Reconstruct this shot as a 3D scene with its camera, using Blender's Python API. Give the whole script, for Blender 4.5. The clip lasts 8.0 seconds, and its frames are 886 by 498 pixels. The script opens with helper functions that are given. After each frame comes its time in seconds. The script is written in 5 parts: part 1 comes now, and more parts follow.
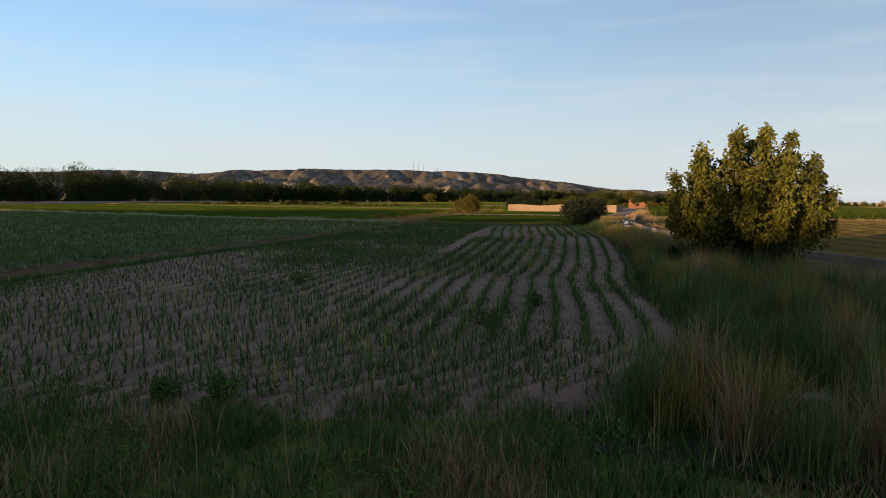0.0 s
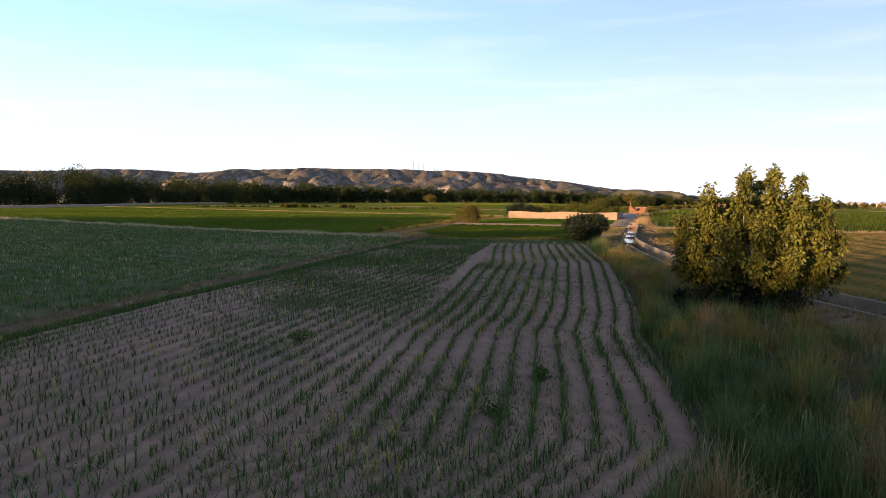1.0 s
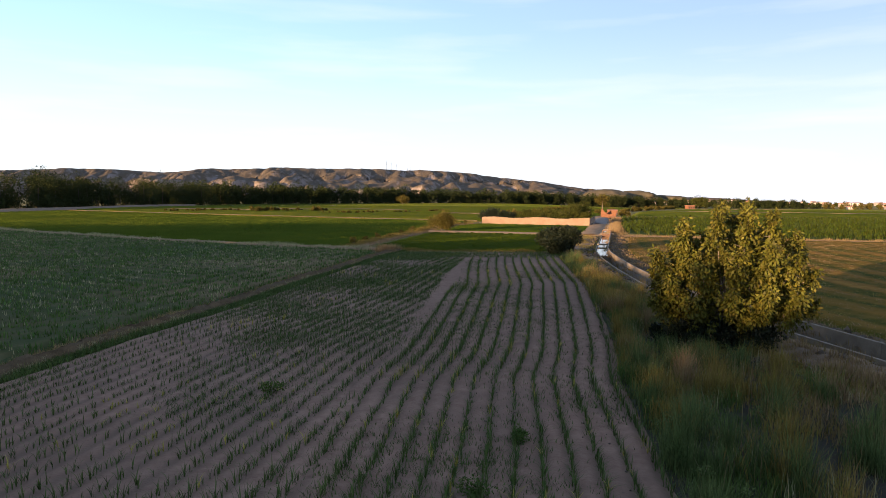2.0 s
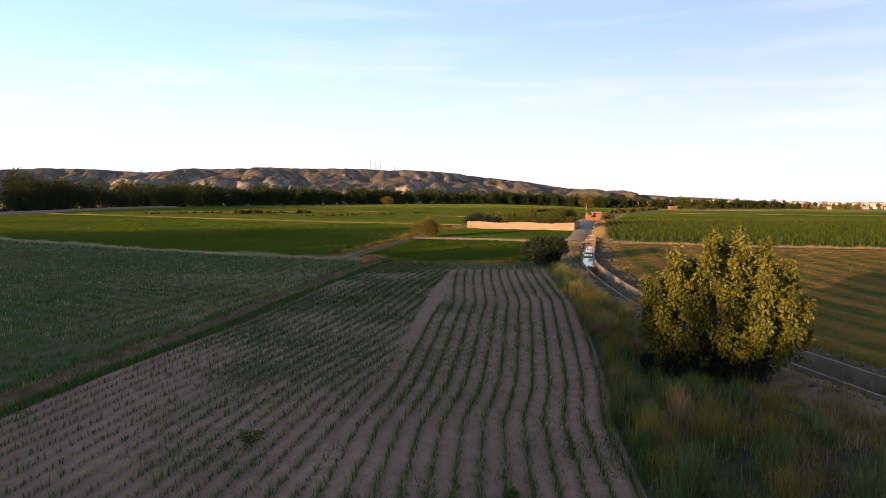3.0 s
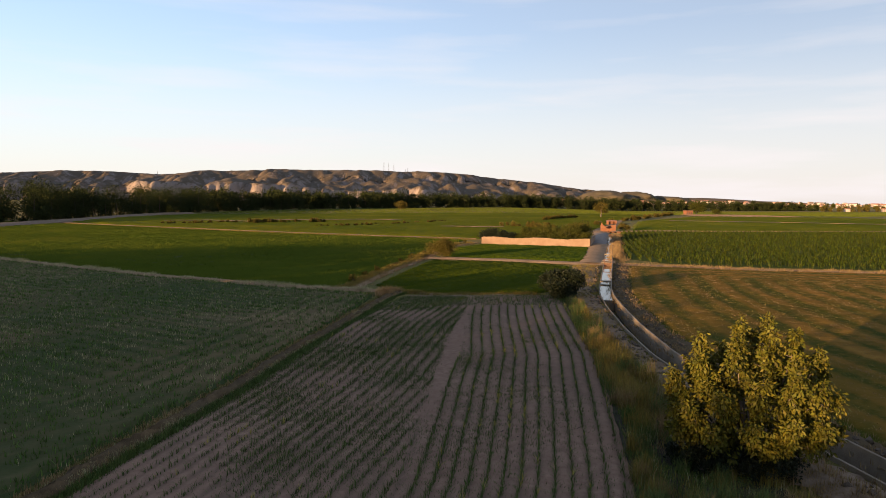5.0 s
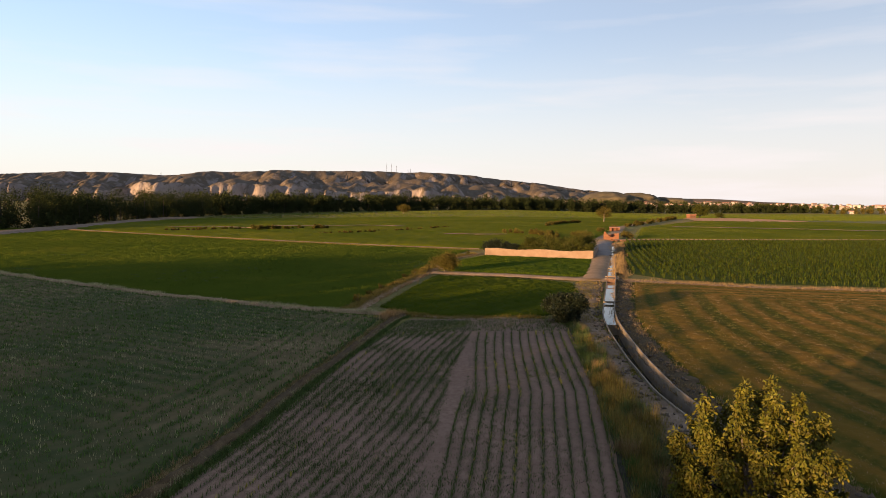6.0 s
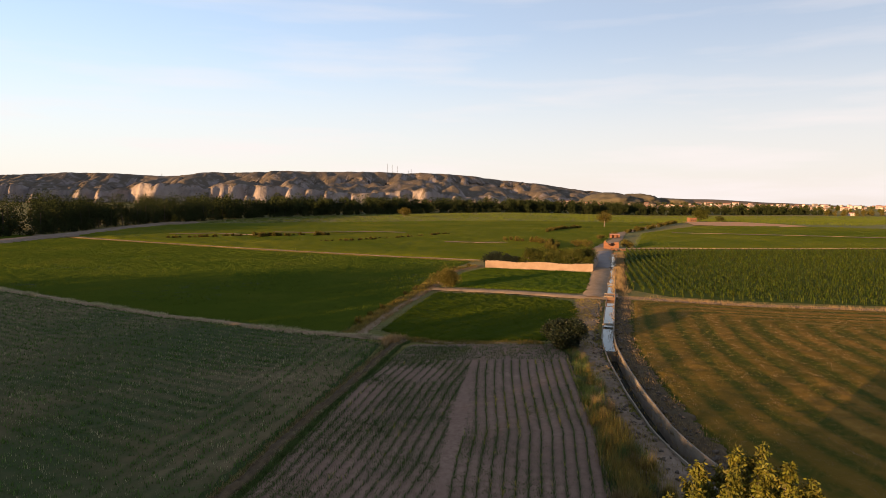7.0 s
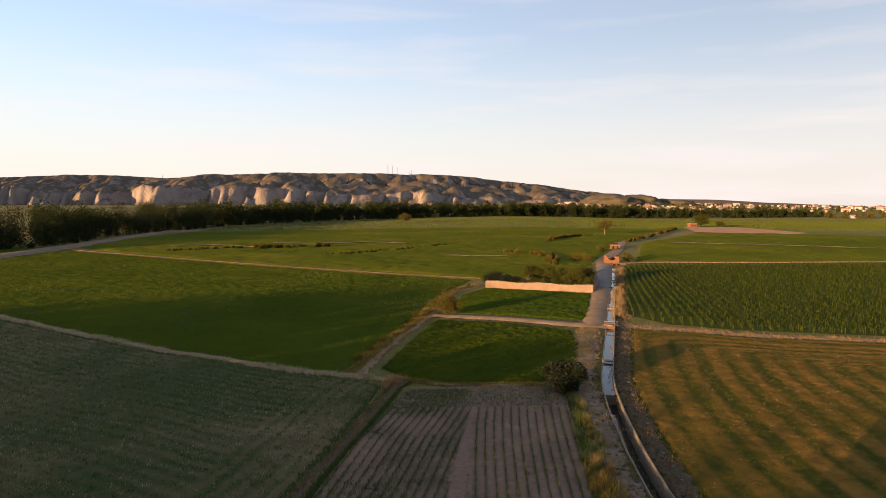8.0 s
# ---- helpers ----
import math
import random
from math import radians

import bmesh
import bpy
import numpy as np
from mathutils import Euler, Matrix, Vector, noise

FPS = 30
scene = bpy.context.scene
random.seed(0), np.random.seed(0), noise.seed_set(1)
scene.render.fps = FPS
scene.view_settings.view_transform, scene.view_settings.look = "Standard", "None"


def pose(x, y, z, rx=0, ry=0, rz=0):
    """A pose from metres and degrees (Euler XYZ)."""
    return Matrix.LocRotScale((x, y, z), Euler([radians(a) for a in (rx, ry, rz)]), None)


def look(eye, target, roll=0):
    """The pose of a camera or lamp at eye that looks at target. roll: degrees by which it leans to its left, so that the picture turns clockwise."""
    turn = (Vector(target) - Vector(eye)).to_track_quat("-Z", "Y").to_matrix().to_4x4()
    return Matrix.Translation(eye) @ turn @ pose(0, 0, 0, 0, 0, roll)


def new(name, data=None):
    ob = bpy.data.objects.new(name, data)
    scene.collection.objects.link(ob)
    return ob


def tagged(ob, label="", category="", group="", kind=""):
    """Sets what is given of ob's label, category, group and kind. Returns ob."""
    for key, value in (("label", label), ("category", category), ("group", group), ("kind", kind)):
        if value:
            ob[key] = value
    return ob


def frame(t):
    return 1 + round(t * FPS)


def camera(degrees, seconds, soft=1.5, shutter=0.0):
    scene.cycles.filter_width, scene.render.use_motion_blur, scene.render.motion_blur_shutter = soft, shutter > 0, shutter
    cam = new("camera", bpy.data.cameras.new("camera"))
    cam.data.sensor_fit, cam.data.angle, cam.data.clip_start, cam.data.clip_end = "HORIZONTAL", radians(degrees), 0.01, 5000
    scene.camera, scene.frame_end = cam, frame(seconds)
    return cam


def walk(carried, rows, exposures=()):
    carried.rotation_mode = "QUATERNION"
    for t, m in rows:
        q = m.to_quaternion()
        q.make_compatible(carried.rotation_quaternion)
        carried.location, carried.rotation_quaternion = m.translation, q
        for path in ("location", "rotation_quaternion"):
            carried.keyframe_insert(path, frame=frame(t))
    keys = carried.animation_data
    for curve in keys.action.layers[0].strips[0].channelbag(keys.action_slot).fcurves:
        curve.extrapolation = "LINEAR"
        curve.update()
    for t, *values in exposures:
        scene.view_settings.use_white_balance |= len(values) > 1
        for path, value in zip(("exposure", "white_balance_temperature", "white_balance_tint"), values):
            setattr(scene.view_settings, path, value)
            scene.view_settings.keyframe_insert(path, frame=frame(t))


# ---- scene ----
cam = camera(68.7, 8.0, soft=0.7)
PATH = [
    (0, (-0.269, 4.998, 2.789), (-0.243, 6.992, 2.637), 0.4),
    (0.5, (-0.329, 5.284, 3.658), (-0.301, 7.278, 3.505), 0.4),
    (1, (-0.375, 5.615, 4.561), (-0.348, 7.608, 4.406), 0.5),
    (1.5, (-0.42, 5.863, 5.312), (-0.355, 7.856, 5.156), 0.5),
    (3, (-0.476, 7.04, 7.148), (-0.319, 9.028, 6.991), 0.4),
    (3.5, (-0.558, 7.384, 7.634), (-0.396, 9.371, 7.476), 0.4),
    (4, (-0.659, 7.478, 8.388), (-0.521, 9.467, 8.228), 0.5),
    (4.5, (-0.672, 7.761, 9.367), (-0.549, 9.751, 9.209), 0.4),
    (6, (-0.915, 7.66, 13.092), (-0.807, 9.652, 12.937), 0.4),
    (6.5, (-0.915, 7.512, 14.334), (-0.809, 9.503, 14.178), 0.3),
    (7, (-0.97, 7.144, 16.038), (-0.864, 9.135, 15.883), 0.4),
    (7.5, (-0.96, 7.177, 18.237), (-0.854, 9.168, 18.08), 0.4),
    (8, (-0.912, 7.189, 20.753), (-0.808, 9.18, 20.598), 0.3),
]
walk(cam, [(t, look(eye, target, roll)) for t, eye, target, roll in PATH],
     exposures=[(0.0, 1.36, 5600, 3), (0.3, 1.43, 5600, 4), (0.6, 1.7, 5650, 8), (0.9, 1.95, 5500, 10), (1.2, 1.98, 5450, 10), (3.0, 1.9, 5750, 11), (4.5, 1.7, 6150, 12), (6.0, 1.7, 6300, 13), (8.0, 1.7, 6500, 14)])

# ---- world, sun ----
SUN_EL, SUN_AZ = radians(5.5), radians(226.0)      # azimuth clockwise from +y: the sun stands low behind the camera's left
world = bpy.data.worlds.new("sky")
scene.world = world
world.use_nodes = True
wn, wl = world.node_tree.nodes, world.node_tree.links
sky = wn.new("ShaderNodeTexSky")
sky.sky_type, sky.sun_disc = "NISHITA", False
sky.sun_elevation, sky.sun_rotation = SUN_EL, -SUN_AZ
sky.air_density, sky.dust_density, sky.ozone_density = 1.0, 0.4, 3.0
wn["Background"].inputs["Strength"].default_value = 0.105
# evening haze: the sky pales smoothly towards the horizon all round, with faint high cloud
tc, sz = wn.new("ShaderNodeTexCoord"), wn.new("ShaderNodeSeparateXYZ")
wl.new(tc.outputs["Generated"], sz.inputs[0])
fall = wn.new("ShaderNodeMapRange")
fall.interpolation_type = "SMOOTHERSTEP"
fall.inputs["From Min"].default_value, fall.inputs["From Max"].default_value = 0.0, 0.3
fall.inputs["To Min"].default_value, fall.inputs["To Max"].default_value = 0.82, 0.36
wl.new(sz.outputs["Z"], fall.inputs["Value"])
high = wn.new("ShaderNodeMapRange")
high.interpolation_type = "SMOOTHSTEP"
high.inputs["From Min"].default_value, high.inputs["From Max"].default_value = 0.3, 0.75
high.inputs["To Min"].default_value, high.inputs["To Max"].default_value = 1.0, 0.65
wl.new(sz.outputs["Z"], high.inputs["Value"])
thin = wn.new("ShaderNodeMath")
thin.operation = "MULTIPLY"
wl.new(fall.outputs[0], thin.inputs[0])
wl.new(high.outputs[0], thin.inputs[1])
cm, cn = wn.new("ShaderNodeMapping"), wn.new("ShaderNodeTexNoise")
cm.inputs["Scale"].default_value = (1.6, 1.6, 14.0)
cn.inputs["Scale"].default_value, cn.inputs["Detail"].default_value = 2.2, 7
wl.new(tc.outputs["Generated"], cm.inputs["Vector"])
wl.new(cm.outputs[0], cn.inputs["Vector"])
cr = wn.new("ShaderNodeMapRange")
cr.inputs["From Min"].default_value, cr.inputs["From Max"].default_value = 0.5, 0.8
cr.inputs["To Min"].default_value, cr.inputs["To Max"].default_value = 0.0, 0.22
wl.new(cn.outputs["Fac"], cr.inputs["Value"])
ca = wn.new("ShaderNodeMath")
ca.use_clamp = True
wl.new(thin.outputs[0], ca.inputs[0])
wl.new(cr.outputs[0], ca.inputs[1])
hz = wn.new("ShaderNodeMix")
hz.data_type = "RGBA"
wl.new(ca.outputs[0], hz.inputs["Factor"])
wl.new(sky.outputs[0], hz.inputs["A"])
hz.inputs["B"].default_value = (2.95, 2.7, 2.55, 1)
wl.new(hz.outputs["Result"], wn["Background"].inputs["Color"])

sun = new("sun", bpy.data.lights.new("sun", "SUN"))
sun.data.energy, sun.data.angle, sun.data.color = 5.0, radians(0.6), (1.0, 0.60, 0.27)
SUN_DIR = Vector((math.sin(SUN_AZ) * math.cos(SUN_EL), math.cos(SUN_AZ) * math.cos(SUN_EL), math.sin(SUN_EL)))
sun.matrix_world = look(SUN_DIR * 50, (0, 0, 0))


# ---- materials ----
def material(name, stops, scale=1.0, rough=0.85, bump=0.3, bump_scale=None, big=None, island=0.0, detail=8, translucent=0.0, rand=0.0, spec=0.2, dist=0.05):
    """Noise-mixed colours (stops) at two scales, with fine relief; island: how far each piece varies in value."""
    m = bpy.data.materials.new(name)
    m.use_nodes = True
    n, l = m.node_tree.nodes, m.node_tree.links
    b = n["Principled BSDF"]
    b.inputs["Roughness"].default_value = rough
    b.inputs["Specular IOR Level"].default_value = spec
    geo = n.new("ShaderNodeNewGeometry")
    tex = n.new("ShaderNodeTexNoise")
    tex.inputs["Scale"].default_value, tex.inputs["Detail"].default_value, tex.inputs["Roughness"].default_value = scale, detail, 0.65
    l.new(geo.outputs["Position"], tex.inputs["Vector"])
    ramp = n.new("ShaderNodeValToRGB")
    while len(ramp.color_ramp.elements) < len(stops):
        ramp.color_ramp.elements.new(0.5)
    for e, (p, c) in zip(ramp.color_ramp.elements, stops):
        e.position, e.color = p, (*c, 1)
    l.new(tex.outputs["Fac"], ramp.inputs["Fac"])
    colour = ramp.outputs["Color"]
    if big:
        t2 = n.new("ShaderNodeTexNoise")
        t2.inputs["Scale"].default_value, t2.inputs["Detail"].default_value = big[0], 4
        l.new(geo.outputs["Position"], t2.inputs["Vector"])
        r2 = n.new("ShaderNodeMapRange")
        r2.inputs["From Min"].default_value, r2.inputs["From Max"].default_value = 0.38, 0.62
        l.new(t2.outputs["Fac"], r2.inputs["Value"])
        mix = n.new("ShaderNodeMix")
        mix.data_type = "RGBA"
        mul = n.new("ShaderNodeMath")
        mul.operation = "MULTIPLY"
        mul.inputs[1].default_value = big[2]
        l.new(r2.outputs[0], mul.inputs[0])
        l.new(mul.outputs[0], mix.inputs["Factor"])
        l.new(colour, mix.inputs["A"])
        mix.inputs["B"].default_value = (*big[1], 1)
        colour = mix.outputs["Result"]
    if island or rand:
        hsv = n.new("ShaderNodeHueSaturation")
        mr = n.new("ShaderNodeMapRange")
        a = island or rand
        mr.inputs["To Min"].default_value, mr.inputs["To Max"].default_value = 1 - a, 1 + a
        if island:
            l.new(geo.outputs["Random Per Island"], mr.inputs["Value"])
            mh = n.new("ShaderNodeMapRange")
            mh.inputs["To Min"].default_value, mh.inputs["To Max"].default_value = 0.5 + 0.035 * island, 0.5 - 0.06 * island
            wnz = n.new("ShaderNodeTexWhiteNoise")
            wnz.noise_dimensions = "1D"
            l.new(geo.outputs["Random Per Island"], wnz.inputs["W"])
            l.new(wnz.outputs["Value"], mh.inputs["Value"])
            l.new(mh.outputs[0], hsv.inputs["Hue"])
        else:
            info = n.new("ShaderNodeObjectInfo")
            l.new(info.outputs["Random"], mr.inputs["Value"])
        l.new(mr.outputs[0], hsv.inputs["Value"])
        l.new(colour, hsv.inputs["Color"])
        colour = hsv.outputs["Color"]
    l.new(colour, b.inputs["Base Color"])
    if bump:
        bn = n.new("ShaderNodeTexNoise")
        bn.inputs["Scale"].default_value, bn.inputs["Detail"].default_value = bump_scale or scale * 3, 6
        l.new(geo.outputs["Position"], bn.inputs["Vector"])
        bp = n.new("ShaderNodeBump")
        bp.inputs["Strength"].default_value, bp.inputs["Distance"].default_value = bump, dist
        l.new(bn.outputs["Fac"], bp.inputs["Height"])
        l.new(bp.outputs[0], b.inputs["Normal"])
    if translucent:
        tr = n.new("ShaderNodeBsdfTranslucent")
        l.new(colour, tr.inputs["Color"])
        ms = n.new("ShaderNodeMixShader")
        ms.inputs[0].default_value = translucent
        l.new(b.outputs[0], ms.inputs[1])
        l.new(tr.outputs[0], ms.inputs[2])
        l.new(ms.outputs[0], n["Material Output"].inputs["Surface"])
    return m


M = {}
M["soil"] = material("soil", [(0.3, (0.16, 0.1, 0.07)), (0.55, (0.24, 0.156, 0.11)), (0.75, (0.3, 0.2, 0.142))], 3.0, 0.97, 0.6, 14, (0.12, (0.18, 0.112, 0.078), 0.6), spec=0.05)
M["plain"] = material("plain", [(0.3, (0.0601, 0.0673, 0.012)), (0.5, (0.0944, 0.0979, 0.0168)), (0.7, (0.146, 0.116, 0.0264))], 0.05, 0.95, 1.0, 1.3, (0.008, (0.163, 0.116, 0.0288), 0.7), dist=0.6)
M["dry_soil"] = material("dry_soil", [(0.3, (0.115, 0.082, 0.054)), (0.5, (0.195, 0.143, 0.1)), (0.7, (0.265, 0.2, 0.145))], 1.6, 0.95, 0.8, 9, (0.3, (0.125, 0.088, 0.055), 0.5), spec=0.05)
M["track"] = material("track", [(0.3, (0.2, 0.135, 0.08)), (0.6, (0.275, 0.192, 0.12)), (0.8, (0.33, 0.235, 0.15))], 1.2, 0.95, 0.5, 7, (0.25, (0.19, 0.135, 0.075), 0.5), spec=0.05)
M["asphalt"] = material("worn_asphalt", [(0.3, (0.12, 0.105, 0.095)), (0.7, (0.19, 0.165, 0.15))], 0.8, 0.9, 0.3, 20, (0.15, (0.2, 0.16, 0.13), 0.5))
M["green_soil"] = material("green_soil", [(0.3, (0.0224, 0.0371, 0.00359)), (0.6, (0.0404, 0.0555, 0.00631)), (0.8, (0.0673, 0.0694, 0.0107))], 0.5, 0.95, 0.8, 2.5, (0.06, (0.0539, 0.0694, 0.00721), 0.6), dist=0.2, spec=0.06)
M["pale_soil"] = material("pale_soil", [(0.3, (0.09, 0.068, 0.035)), (0.55, (0.14, 0.105, 0.056)), (0.8, (0.2, 0.15, 0.084))], 0.35, 0.98, 0.7, 5, (0.05, (0.06, 0.058, 0.022), 0.7), spec=0.03)
M["stubble"] = material("stubble", [(0.3, (0.112, 0.064, 0.011)), (0.55, (0.184, 0.1, 0.0185)), (0.8, (0.26, 0.145, 0.029))], 0.5, 0.98, 0.9, 6, (0.07, (0.1, 0.066, 0.009), 0.8), spec=0.03)
M["brown_field"] = material("brown_field", [(0.3, (0.331, 0.165, 0.0689)), (0.7, (0.469, 0.242, 0.107))], 0.08, 0.95, 0.6, 2.0, dist=0.3)
M["corn"] = material("corn_leaf", [(0.3, (0.042, 0.072, 0.017)), (0.7, (0.08, 0.112, 0.028))], 1.0, 0.65, 0, island=0.4, translucent=0.25, spec=0.1)
M["corn_yellow"] = material("yellow_corn_leaf", [(0.3, (0.224, 0.208, 0.032)), (0.7, (0.32, 0.272, 0.048))], 1.0, 0.6, 0, island=0.3, translucent=0.25)
M["maize"] = material("maize_leaf", [(0.3, (0.022, 0.038, 0.004)), (0.7, (0.046, 0.06, 0.0055))], 0.3, 0.5, 0, island=0.6, translucent=0.15, spec=0.06)
M["grass"] = material("green_grass", [(0.3, (0.042, 0.078, 0.016)), (0.6, (0.076, 0.112, 0.025)), (0.8, (0.12, 0.135, 0.036))], 0.6, 0.8, 0, island=0.35, translucent=0.25, spec=0.06)
M["crop"] = material("green_crop", [(0.3, (0.044, 0.073, 0.005)), (0.55, (0.066, 0.092, 0.0065)), (0.8, (0.105, 0.11, 0.01))], 0.05, 0.9, 0.8, 5.0, island=0.12, translucent=0.3, dist=0.25, spec=0.02)
M["dark_crop"] = material("dark_green_crop", [(0.3, (0.048, 0.078, 0.009)), (0.55, (0.074, 0.1, 0.012)), (0.8, (0.118, 0.124, 0.018))], 0.05, 0.95, 0.8, 5.0, (0.03, (0.072, 0.094, 0.012), 0.5), island=0.15, translucent=0.2, dist=0.25, spec=0.0)
M["far_grass"] = material("far_grass", [(0.3, (0.0567, 0.08, 0.00918)), (0.55, (0.0825, 0.102, 0.0131)), (0.8, (0.119, 0.124, 0.0183))], 0.012, 0.8, 0.8, 3.0, island=0.1, translucent=0.3, spec=0.06, dist=0.4)
M["plain_grass"] = material("plain_grass", [(0.3, (0.1, 0.127, 0.007)), (0.55, (0.152, 0.16, 0.011)), (0.8, (0.22, 0.19, 0.016))], 0.012, 0.9, 0.8, 3.0, (0.03, (0.085, 0.117, 0.006), 0.7), island=0.1, translucent=0.3, spec=0.02, dist=0.4)
M["dry_grass"] = material("dry_grass", [(0.3, (0.165, 0.113, 0.0469)), (0.6, (0.248, 0.173, 0.0762)), (0.8, (0.316, 0.233, 0.117))], 0.8, 0.8, 0, island=0.35, translucent=0.25)
M["bleached_grass"] = material("bleached_grass", [(0.3, (0.254, 0.23, 0.112)), (0.7, (0.391, 0.35, 0.185))], 0.8, 0.8, 0, island=0.3, translucent=0.25)
M["sage"] = material("sage_seedling", [(0.3, (0.042, 0.084, 0.017)), (0.7, (0.082, 0.132, 0.033))], 0.3, 0.9, 0, island=0.4, translucent=0.2, spec=0.03)
M["lush_grass"] = material("lush_grass", [(0.3, (0.062, 0.092, 0.028)), (0.6, (0.1, 0.13, 0.042)), (0.8, (0.142, 0.165, 0.06))], 0.6, 0.85, 0, island=0.45, translucent=0.25, spec=0.04)
M["clod_soil"] = material("clod_soil", [(0.3, (0.054, 0.038, 0.021)), (0.55, (0.105, 0.073, 0.04)), (0.8, (0.172, 0.122, 0.07))], 2.2, 0.97, 1.0, 8, (0.4, (0.08, 0.064, 0.04), 0.6), spec=0.04)
M["olive_grass"] = material("olive_grass", [(0.3, (0.129, 0.111, 0.0227)), (0.7, (0.218, 0.158, 0.0318))], 0.8, 0.8, 0, island=0.4, translucent=0.25)
M["walnut"] = material("walnut_leaf", [(0.3, (0.048, 0.054, 0.0056)), (0.6, (0.084, 0.08, 0.0078)), (0.8, (0.122, 0.1, 0.0115))], 1.2, 0.6, 0, island=0.45, translucent=0.14, spec=0.15)
# leaves of the dark bushes; beneath the walnut this colour also stands in for shade
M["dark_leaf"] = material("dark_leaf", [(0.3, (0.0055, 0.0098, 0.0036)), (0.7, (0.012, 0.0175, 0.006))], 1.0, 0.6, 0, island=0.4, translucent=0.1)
M["garden_leaf"] = material("garden_leaf", [(0.3, (0.022, 0.032, 0.006)), (0.7, (0.052, 0.052, 0.01))], 0.6, 0.8, 0, island=0.4, translucent=0.1, spec=0.04)
M["bush_leaf"] = material("bush_leaf", [(0.3, (0.044, 0.044, 0.009)), (0.7, (0.092, 0.074, 0.016))], 0.6, 0.8, 0, island=0.4, translucent=0.12, spec=0.04)
M["wood_leaf"] = material("riverside_leaf", [(0.3, (0.012, 0.018, 0.006)), (0.6, (0.023, 0.029, 0.0095)), (0.8, (0.043, 0.042, 0.013))], 0.05, 0.85, 0, island=0.22, translucent=0.03, spec=0.03)
M["bark"] = material("bark", [(0.3, (0.09, 0.07, 0.055)), (0.7, (0.2, 0.165, 0.135))], 6.0, 0.9, 0.8, 20)
M["dark_bark"] = material("dark_bark", [(0.3, (0.02, 0.016, 0.012)), (0.7, (0.045, 0.035, 0.028))], 2.0, 0.9, 0.3)
M["clod"] = material("clod", [(0.3, (0.05, 0.038, 0.028)), (0.7, (0.12, 0.095, 0.07))], 4.0, 0.95, 0.6, 12)
# near-black soil: the shade between grass clumps put into the ground colour
M["gap_shade"] = material("gap_shade_soil", [(0.3, (0.02, 0.018, 0.011)), (0.6, (0.036, 0.032, 0.02)), (0.8, (0.06, 0.05, 0.032))], 1.5, 0.95, 0.8, 9)
M["concrete"] = material("concrete", [(0.3, (0.159, 0.125, 0.0896)), (0.55, (0.222, 0.179, 0.13)), (0.8, (0.274, 0.227, 0.166))], 1.4, 0.85, 0.4, 15, (0.5, (0.142, 0.111, 0.0732), 0.5), rand=0.12)
M["adobe"] = material("adobe", [(0.3, (0.162, 0.113, 0.0783)), (0.6, (0.207, 0.149, 0.107)), (0.8, (0.247, 0.184, 0.136))], 1.1, 0.9, 0.5, 8, (0.4, (0.162, 0.104, 0.0679), 0.5))
M["brick"] = material("old_brick", [(0.3, (0.109, 0.0459, 0.0238)), (0.6, (0.16, 0.0734, 0.0387)), (0.8, (0.197, 0.111, 0.0654))], 1.5, 0.9, 0.5, 8, rand=0.15)
M["roof"] = material("clay_roof", [(0.3, (0.208, 0.096, 0.063)), (0.7, (0.32, 0.16, 0.108))], 0.3, 0.9, 0.3, 3, rand=0.3)
M["plaster"] = material("plaster", [(0.3, (0.236, 0.194, 0.177)), (0.7, (0.353, 0.305, 0.278))], 0.1, 0.9, 0.2, 2, rand=0.5)
M["metal"] = material("dark_metal", [(0.3, (0.03, 0.03, 0.03)), (0.7, (0.06, 0.055, 0.05))], 0.5, 0.7, 0.1)
M["rust"] = material("rusty_iron", [(0.3, (0.06, 0.035, 0.025)), (0.7, (0.14, 0.08, 0.05))], 5, 0.8, 0.4)
M["stone"] = material("pale_stone", [(0.3, (0.3, 0.27, 0.24)), (0.7, (0.55, 0.5, 0.46))], 5, 0.9, 0.6, 15)
M["glass"] = material("dark_window", [(0.3, (0.02, 0.02, 0.025)), (0.7, (0.04, 0.04, 0.05))], 0.5, 0.15, 0, spec=0.5)


def hill_material():
    """Pale gypsum where the slope is steep, scrub on the gentle ground."""
    m = material("gypsum_hill", [(0.3, (0.13, 0.105, 0.092)), (0.5, (0.185, 0.153, 0.136)), (0.7, (0.245, 0.205, 0.185))], 0.02, 0.95, 0.8, 0.15, dist=4.0)
    n, l = m.node_tree.nodes, m.node_tree.links
    b = n["Principled BSDF"]
    old = b.inputs["Base Color"].links[0].from_socket
    geo = n["Geometry"]
    sep = n.new("ShaderNodeSeparateXYZ")
    l.new(geo.outputs["True Normal"], sep.inputs[0])
    nz = n.new("ShaderNodeTexNoise")
    nz.inputs["Scale"].default_value, nz.inputs["Detail"].default_value = 0.035, 8
    l.new(geo.outputs["Position"], nz.inputs["Vector"])
    add = n.new("ShaderNodeMath")
    add.operation = "MULTIPLY_ADD"
    add.inputs[1].default_value = 1.3
    l.new(nz.outputs["Fac"], add.inputs[0])
    l.new(sep.outputs["Z"], add.inputs[2])
    mr = n.new("ShaderNodeMapRange")
    mr.inputs["From Min"].default_value, mr.inputs["From Max"].default_value = 1.15, 1.42
    l.new(add.outputs[0], mr.inputs["Value"])
    mix = n.new("ShaderNodeMix")
    mix.data_type = "RGBA"
    l.new(mr.outputs[0], mix.inputs["Factor"])
    l.new(old, mix.inputs["A"])
    mix.inputs["B"].default_value = (0.088, 0.068, 0.046, 1)
    l.new(mix.outputs["Result"], b.inputs["Base Color"])
    return m


